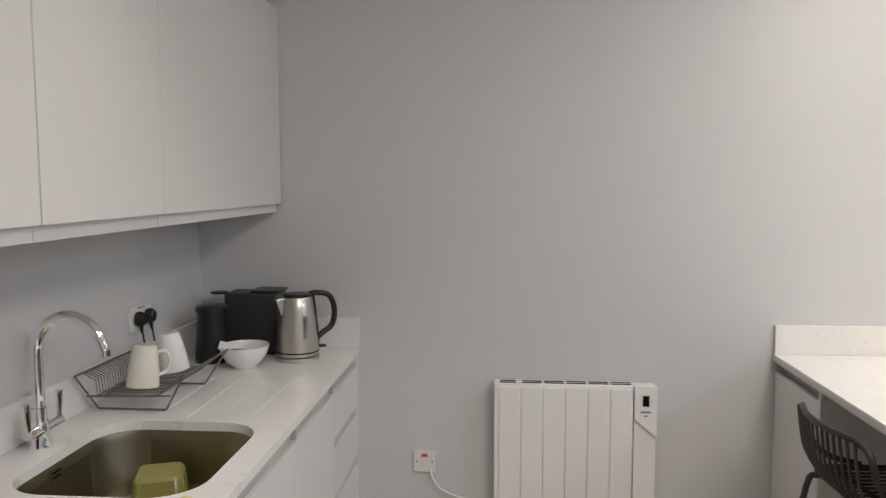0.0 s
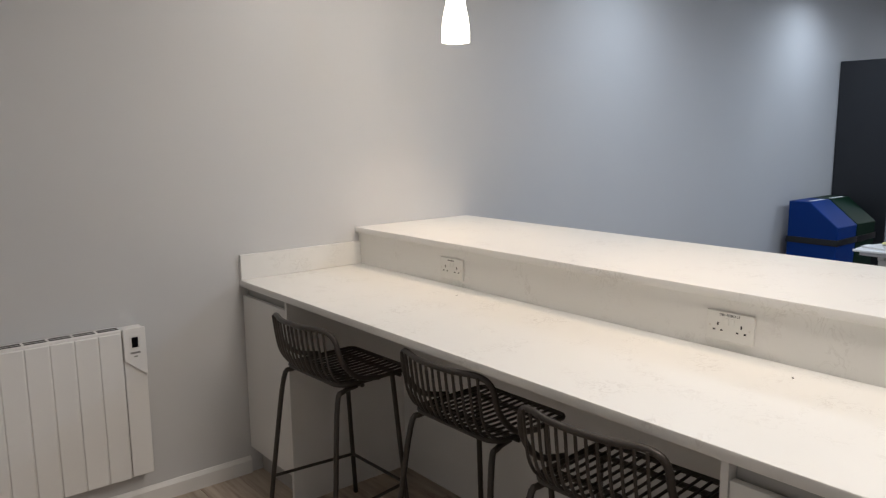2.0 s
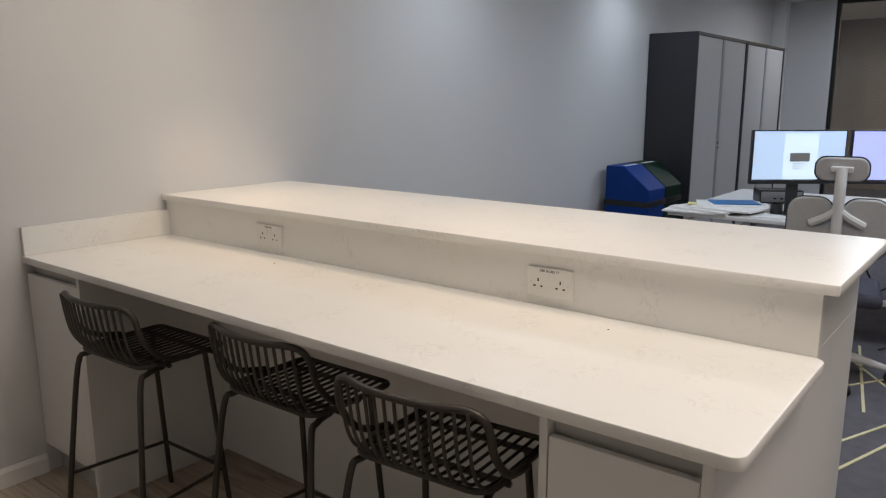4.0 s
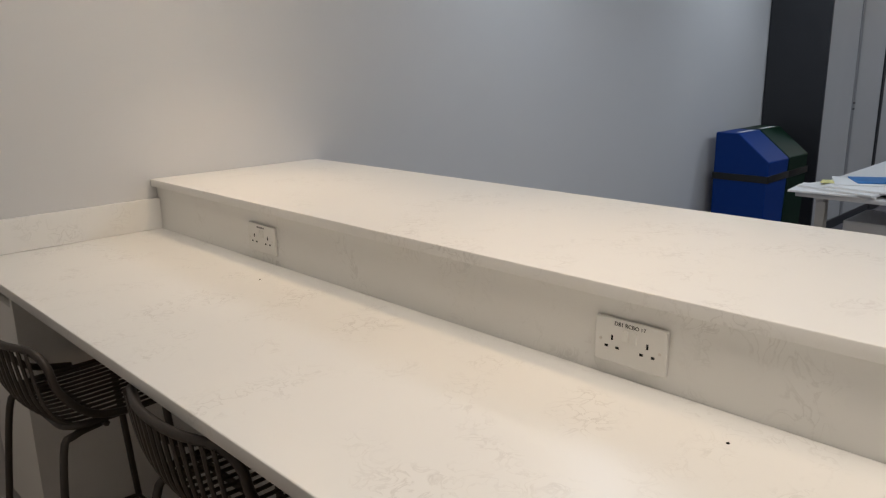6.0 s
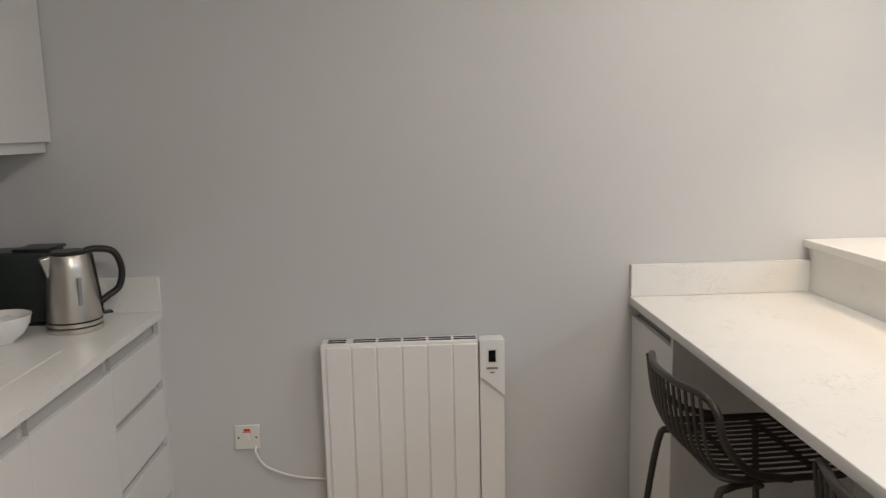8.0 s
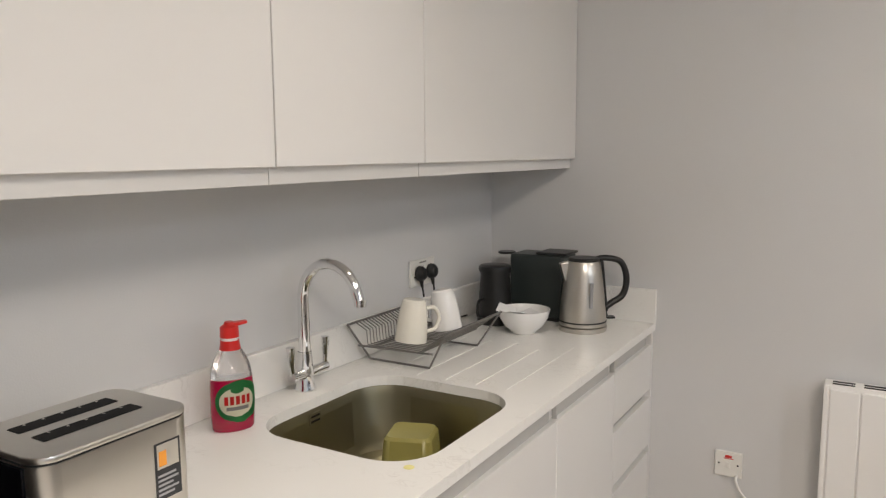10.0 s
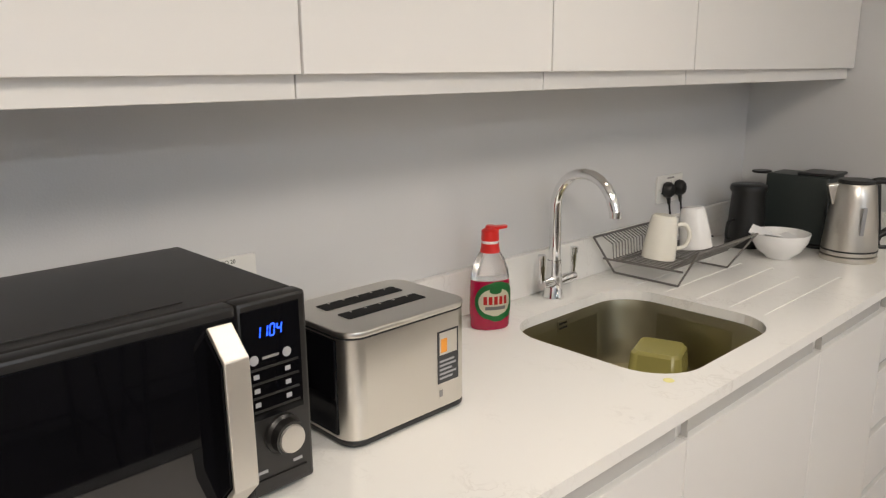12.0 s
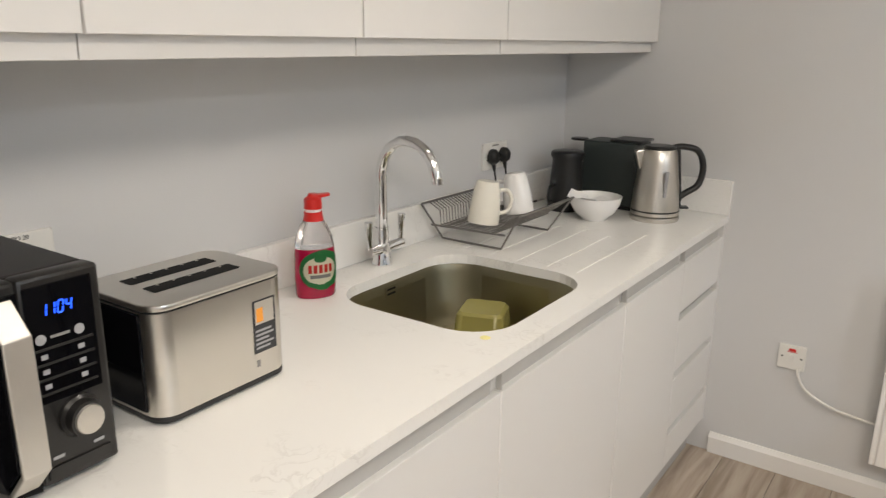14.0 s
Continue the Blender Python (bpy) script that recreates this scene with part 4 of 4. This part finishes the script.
# ---- bar stools ----
def stool():
    s = thing("bar_stool", "dark bronze wire bar stool with a low back", "bar stool", (0, 0, 0), group="stools at the bar")
    hw, SH = 0.2, 0.638
    # seat faces +x (to the bar), back at -x
    for sy in (-1, 1):
        part("leg", tube([(0.075, sy * 0.155, SH - 0.012), (0.1, sy * 0.17, 0.3), (0.125, sy * 0.185, 0.0)], 0.0095, 10), STOOL, s)
        part("leg", tube(smooth_path([(-0.09, sy * 0.16, SH - 0.022), (-0.16, sy * 0.178, SH - 0.024), (-0.192, sy * 0.188, SH - 0.06), (-0.225, sy * 0.212, 0.3), (-0.255, sy * 0.235, 0.0)], 4), 0.0095, 10), STOOL, s)
    ring = [(0.11, -0.176, 0.18), (0.11, 0.176, 0.18), (-0.237, 0.221, 0.18), (-0.237, -0.221, 0.18)]
    for a, c in zip((ring[3], ring[0], ring[1]), (ring[0], ring[1], ring[2])):
        part("foot_rail", tube([a, c], 0.0065, 8), STOOL, s)
    # seat frame
    seat = [(x, y, SH) for x, y in rounded(-0.18, 0.135, -hw + 0.01, hw - 0.01, (0.05, 0.03, 0.03, 0.05), 5)]
    part("seat_frame", tube(seat, 0.008, 8, None, True), STOOL, s)
    for x in (-0.09, 0.08):
        part("seat_brace", tube([(x, -hw, SH - 0.011), (x, hw, SH - 0.011)], 0.008, 6), STOOL, s)
    # back: bowed hoop rising from the seat sides, with upright wires
    zt = 0.842
    hoop = smooth_path([(-0.02, -hw - 0.002, SH + 0.004), (-0.12, -hw - 0.012, SH + 0.03), (-0.185, -hw - 0.012, SH + 0.1), (-0.205, -hw - 0.006, zt - 0.03), (-0.222, -hw + 0.03, zt), (-0.25, -0.08, zt + 0.002), (-0.256, 0, zt + 0.002),
                        (-0.25, 0.08, zt + 0.002), (-0.222, hw - 0.03, zt), (-0.205, hw + 0.006, zt - 0.03), (-0.185, hw + 0.012, SH + 0.1), (-0.12, hw + 0.012, SH + 0.03), (-0.02, hw + 0.002, SH + 0.004)], 5)
    part("back_hoop", tube(hoop, 0.0095, 10), STOOL, s)
    for k in range(13):
        y = -0.174 + k * 0.029
        bow = 0.03 * (1 - (y / 0.2) ** 2)
        part("wire", tube(smooth_path([(0.133, y, SH), (0.03, y, SH - 0.003), (-0.11, y, SH - 0.002), (-0.165 - bow, y, SH + 0.012), (-0.2 - bow, y, SH + 0.06), (-0.215 - bow, y, SH + 0.12), (-0.226 - bow, y, zt)], 3), 0.0045, 6), STOOL, s)
    return s


first = stool()
STOOLS = [(2.362, -0.665, 2), (2.45, -1.368, 1), (2.395, -1.95, 4)]
first.matrix_world = pose(STOOLS[0][0], STOOLS[0][1], 0, 0, 0, STOOLS[0][2])
for x, y, a in STOOLS[1:]:
    copy_thing(first, pose(x, y, 0, 0, 0, a))


# ---- pendants and downlights ----
for px, py, pz in PENDANTS:
    p = thing("pendant_light", "lit opal glass bottle-shaped pendant lamp", "pendant lamp", (px, py, pz), group="pendants over the bar")
    part("shade", lathe([(0.058, 0.0), (0.061, 0.003), (0.0605, 0.05), (0.056, 0.1), (0.046, 0.145), (0.037, 0.19), (0.035, 0.24), (0.032, 0.243), (0.034, 0.19), (0.043, 0.145), (0.053, 0.1), (0.0575, 0.05), (0.055, 0.003), (0.058, 0.0)], 32), SHADE, p, "lit opal glass shade")
    part("holder", lathe([(0, 0.24), (0.036, 0.24), (0.034, 0.285), (0.01, 0.3), (0, 0.3)], 24), SILVER, p)
    part("cord", tube([(0, 0, 0.298), (0, 0, CEIL - pz - 0.02)], 0.003, 6), BLACK, p)
    part("ceiling_rose", lathe([(0, CEIL - pz - 0.022), (0.045, CEIL - pz - 0.02), (0.05, CEIL - pz - 0.002), (0, CEIL - pz - 0.001)], 24), SILVER, p)
# ceiling stays out of view; the fitting at (0.95, -1.45) is an addition
for x, y in KITCHEN_LIGHTS + [(0.95, -1.45)] + OFFICE_LIGHTS:
    d = thing("downlight", "unseen recessed round ceiling downlight, switched on", "ceiling light", (x, y, CEIL), group="ceiling downlights")
    part("trim_ring", tube([(0.075 * math.cos(a * math.pi / 12), 0.075 * math.sin(a * math.pi / 12), -0.006) for a in range(24)], 0.006, 8, None, True), TRIM, d)
    part("diffuser", lathe([(0, -0.006), (0.07, -0.006), (0.07, -0.001), (0, -0.001)], 24), LIGHT_DISC, d, "lit diffuser")


# ---- office ----
def tambour_cupboard(x0, x1):
    w, h, d = x1 - x0, 2.09, 0.47
    c = thing("tambour_cupboard", "tall dark grey cupboard with closed grey tambour doors", "cupboard", (x0, -0.005, 0), group="tall cupboards")
    for a in (0, w - 0.025):
        part("side_panel", box(a, a + 0.025, -d, 0, 0, h, 0.002), CUP_BODY, c, "dark grey steel side", False)
    part("top_panel", box(0.0252, w - 0.0252, -d, 0, h - 0.03, h, 0.002), CUP_BODY, c, smooth=False)
    part("base_panel", box(0.0252, w - 0.0252, -d, 0, 0, 0.08, 0.002), CUP_BODY, c, smooth=False)
    part("back_panel", box(0.0252, w - 0.0252, -0.015, 0, 0.08, h - 0.03), CUP_BODY, c, smooth=False)
    mid = w / 2
    for a, e in ((0.026, mid - 0.03), (mid + 0.03, w - 0.026)):
        part("tambour_door", box(a, e, -d + 0.012, -d + 0.02, 0.081, h - 0.031), TAMBOUR, c, "grey ribbed tambour door", False)
    for a in (mid - 0.029, mid + 0.001):
        g = part("door_edge", box(a, a + 0.028, -d + 0.004, -d + 0.02, 0.081, h - 0.031, 0.002), TAMBOUR_EDGE, c, "darker grey grip strip")
        for z in (1.0, 1.05):
            part("lock", lathe([(0, 0), (0.008, 0), (0.008, 0.004), (0, 0.004)], 12, None, (a + 0.014, -d + 0.004, z), pose(0, 0, 0, 90)), BLACK, g)


tambour_cupboard(7.98, 9.46)
tambour_cupboard(9.47, 10.95)


def recycling_bin(x, mat, shade, label):
    r = thing("recycling_bin", label, "bin", (x, -0.08, 0), group="recycling bins")
    w = 0.36
    part("bin_body", prism([(0, 0), (-0.38, 0), (-0.4, 0.58), (0, 0.58)], 0, w, 0.008, "yz"), mat, r)
    frill = box(-0.006, w + 0.006, -0.411, 0.006, 0.572, 0.622, 0.004)
    for v in frill.verts:
        v.co.z += 0.006 * math.sin(v.co.x * 60) + 0.004 * math.sin(v.co.y * 85)
    part("bin_liner", frill, BLACK, r, "crumpled black liner edge")
    hood = part("bin_hood", prism([(0, 0.612), (-0.4, 0.612), (-0.405, 0.72), (-0.17, 0.915), (0, 0.915)], 0.001, w - 0.001, 0.008, "yz"), mat, r, "sloping " + shade + " hood")
    part("label_strip", box(0.06, w - 0.06, -0.162, -0.13, 0.9145, 0.917), PAPER, hood, smooth=False)


recycling_bin(7.02, BLUE_BIN, "blue", "blue plastic recycling bin with sloping hood")
recycling_bin(7.39, GREEN_BIN, "green", "dark green plastic recycling bin with sloping hood")

DZ = 0.74
dk = thing("office_desk", "long white office desk with a cluttered top", "desk", (0, 0, 0))
part("desktop", box(5.87, 7.5, -4.2, -1.1, DZ - 0.025, DZ, 0.002), DESK, dk)
for x in (6.0, 7.35):
    for y in (-1.2, -2.65, -4.1):
        part("leg", box(x - 0.025, x + 0.025, y - 0.025, y + 0.025, 0, DZ - 0.06, 0.003), SILVER, dk)
for y in (-1.2, -2.65, -4.1):
    part("cross_beam", box(5.95, 7.4, y - 0.02, y + 0.02, DZ - 0.06, DZ - 0.0255, 0.002), SILVER, dk)
part("long_beam", box(6.4, 6.45, -4.05, -1.25, DZ - 0.1, DZ - 0.061, 0.002), SILVER, dk)
solid("drawer_pedestal", box(-0.2, 0.2, -0.25, 0.25, 0.0, 0.56, 0.006), DESK, "low white drawer pedestal under the desk", "pedestal", (6.35, -1.52, 0.0))


def monitor(x, y, rz, mat, page):
    m = thing("monitor", "black-framed desktop monitor, switched on", "monitor", (x, y, DZ), rz, group="monitors on the desk")
    part("stand_base", slab(-0.09, 0.09, -0.11, 0.11, 0.0005, 0.012, 0.02, 0.003), BLACK, m)
    part("stand_neck", box(0.02, 0.05, -0.035, 0.035, 0.012, 0.33, 0.004), BLACK, m)
    case = part("housing", box(-0.02, 0.02, -0.305, 0.305, 0.2, 0.545, 0.005), BLACK, m)
    part("screen", box(-0.0225, -0.0195, -0.296, 0.296, 0.222, 0.537), mat, case, "bright lit screen", False)
    if page:
        part("page", box(-0.0235, -0.0226, -0.12, 0.1, 0.226, 0.52), SCREEN_WHITE, case, "lit white page", False)
        part("picture", box(-0.0245, -0.0236, -0.07, 0.06, 0.345, 0.4), GREY_TEXT, case, "grey picture on the page", False)
        for k in range(3):
            part("print_line", box(-0.0245, -0.0236, -0.04 + 0.01 * k, 0.04, 0.33 - 0.016 * k, 0.333 - 0.016 * k), GREY_TEXT, case, smooth=False)
    part("task_bar", box(-0.024, -0.0226, -0.296, 0.296, 0.2225, 0.231), STICKER, case, smooth=False)
    return m


monitor(6.22, -1.8, 40, SCREEN_BLUE, True)
monitor(6.57, -2.335, 28, SCREEN_LILAC, False)

pc = thing("desktop_computer", "small black desktop computer on the desk", "computer", (6.8, -1.56, DZ), 30)
part("case", box(-0.09, 0.09, -0.15, 0.15, 0.003, 0.095, 0.004), BLACK, pc)
part("front_panel", box(-0.093, -0.0895, -0.14, 0.14, 0.01, 0.085, 0.001), TAMBOUR_EDGE, pc, "grey port panel")
for k in range(4):
    part("port", box(-0.0945, -0.0925, -0.1 + k * 0.045, -0.08 + k * 0.045, 0.03, 0.04), DARK, pc, smooth=False)
for k, (x, y, a, z) in enumerate(((6.0, -1.27, 5, 0), (6.04, -1.32, -16, 0.012), (6.06, -1.44, -8, 0.024), (6.1, -1.74, 14, 0), (6.2, -1.4, 22, 0.036), (6.06, -2.05, 4, 0.0))):
    sh = solid("document", slab(-0.15, 0.15, -0.21, 0.21, 0.0005, 0.012 if k < 3 else 0.006, 0.002, 0.001), PAPER, "white printed paper document lying on the desk", "document", (x, y, DZ + z), a, group="papers on the desk")
solid("document_wallet", slab(-0.11, 0.11, -0.15, 0.15, 0, 0.006, 0.004, 0.001), BLUE_COVER, "bright blue document cover on the papers", "folder", (6.24, -1.42, DZ + 0.0425), 30)
solid("sticky_notes", slab(-0.05, 0.05, -0.06, 0.06, 0, 0.004, 0.002, 0.001), YELLOW_NOTE, "pale yellow notes on the papers", "notes", (6.08, -1.22, DZ + 0.0365), 12)
cup_b = thing("pen_pot", "small dark brown pot on the desk", "pot", (6.14, -1.72, DZ))
part("pot", lathe([(0, 0.0005), (0.035, 0.0005), (0.038, 0.07), (0.034, 0.07), (0.032, 0.006), (0, 0.006)], 20), BLACK, cup_b)
solid("tissue", lathe([(0, 0), (0.045, 0.004), (0.03, 0.035), (0.012, 0.06), (0, 0.063)], 9), PAPER, "crumpled tissue on the desk", "tissue", (6.18, -1.64, DZ + 0.0005))
solid("computer_mouse", oval([(0.03, 0.02, 0.0005), (0.05, 0.03, 0.008), (0.045, 0.026, 0.025), (0.02, 0.012, 0.034)]), BLACK, "black computer mouse on the desk", "mouse", (6.05, -2.06, DZ))
kb = thing("keyboard", "black keyboard on the desk", "keyboard", (6.1, -2.6, DZ), 8)
part("key_bed", box(-0.065, 0.065, -0.2, 0.2, 0.0005, 0.016, 0.003), BLACK, kb)
for r in range(4):
    part("key_row", box(-0.055 + r * 0.028, -0.031 + r * 0.028, -0.19, 0.19, 0.016, 0.021, 0.001), CHARCOAL, kb)

# swivel chair with split back and headrest
ch = thing("office_chair", "light grey swivel chair with split back and headrest", "office chair", (5.35, -2.22, 0), 10)


def pad(cx, cy, cz, hy, hz, thick, r):
    o = rounded(cy - hy, cy + hy, cz - hz, cz + hz, r, 5)
    return prism(o, cx - thick / 2, cx + thick / 2, thick * 0.3, "yz")


part("headrest", pad(-0.2, 0, 1.135, 0.118, 0.058, 0.03, 0.045), MESH_GREY, ch, "grey mesh headrest")
part("headrest_rim", tube([(-0.19, y, z) for y, z in rounded(-0.118, 0.118, 1.077, 1.193, 0.045, 5)], 0.007, 8, None, True), BLACK, ch)
part("spine", tube(smooth_path([(-0.225, 0, 1.14), (-0.245, 0, 1.05), (-0.25, 0, 0.96), (-0.25, 0, 0.75), (-0.17, 0, 0.5), (0, 0, 0.42)], 5), 0.026, 10), CHAIR_GREY, ch)
part("headrest_bracket", box(-0.235, -0.21, -0.05, 0.05, 1.12, 1.15, 0.006), CHAIR_GREY, ch)
for s in (-1, 1):
    part("back_lobe", pad(-0.2, s * 0.125, 0.84, 0.105, 0.15, 0.03, 0.07), MESH_GREY, ch, "grey mesh back half")
    part("lobe_rim", tube([(-0.188, y, z) for y, z in rounded(s * 0.125 - 0.105, s * 0.125 + 0.105, 0.69, 0.99, 0.07, 5)], 0.006, 8, None, True), BLACK, ch)
    part("back_arm", tube(smooth_path([(-0.25, 0, 0.94), (-0.245, s * 0.05, 0.9), (-0.225, s * 0.12, 0.86)], 4), 0.02, 8), CHAIR_GREY, ch)
    part("armrest_post", tube(smooth_path([(0.0, s * 0.2, 0.43), (0.0, s * 0.3, 0.44), (0.0, s * 0.31, 0.52), (0.02, s * 0.31, 0.66)], 5), 0.018, 8), CHAIR_GREY, ch)
    part("armrest", box(-0.11, 0.14, s * 0.31 - 0.04, s * 0.31 + 0.04, 0.66, 0.69, 0.012), BLACK, ch)
part("seat", box(-0.22, 0.26, -0.24, 0.24, 0.44, 0.51, 0.03, 3), SEAT_DARK, ch, "dark fabric seat pad")
part("gas_lift", lathe([(0, 0.09), (0.03, 0.09), (0.028, 0.3), (0.018, 0.3), (0.018, 0.44), (0, 0.44)], 16), BLACK, ch)
for k in range(5):
    a = radians(72 * k + 200)
    c, s = math.cos(a), math.sin(a)
    lg = part("base_leg", tube([(0, 0, 0.12), (0.15 * c, 0.15 * s, 0.115), (0.32 * c, 0.32 * s, 0.075)], [0.03, 0.024, 0.016], 10), CHAIR_GREY, ch)
    part("castor", lathe([(0, -0.022), (0.027, -0.022), (0.03, 0), (0.027, 0.022), (0, 0.022)], 16, None, (0.32 * c, 0.32 * s, 0.031), pose(0, 0, 0, 90, 0, 72 * k + 200)), BLACK, lg, "black castor")
cab = thing("floor_cable", "loose black cable hanging below the desk", "cable", (5.98, -2.4, 0))
part("flex", tube(smooth_path([(0, 0, 0.006), (0.05, -0.2, 0.1), (0.1, -0.3, 0.32), (0.1, -0.1, 0.45), (0.05, 0.05, 0.36), (0.1, 0.2, 0.68)], 6), 0.006, 6), BLACK, cab)

# ---- floor planks, last ----
PW, PL_ = 0.18, 1.22
plank_meshes = {}
for i in range(20):
    x0 = i * PW
    y = -0.002
    first_cut = 0.2 + (i * 0.437) % 1.0
    length = first_cut
    while y > YS + 0.01 and x0 + PW < 3.61:
        length = round(min(length, y - YS), 3)
        width = min(PW, 3.5 - x0)
        key = (length, width)
        if key not in plank_meshes:
            plank_meshes[key] = finish("plank", box(0.001, width - 0.001, -length + 0.001, -0.001, -0.006, 0.0, 0.0008, 1), PLANK)
        p = new("plank", plank_meshes[key])
        p.parent = floor_ob
        p.matrix_local = pose(x0, y, 0.0)
        y -= length
        length = PL_
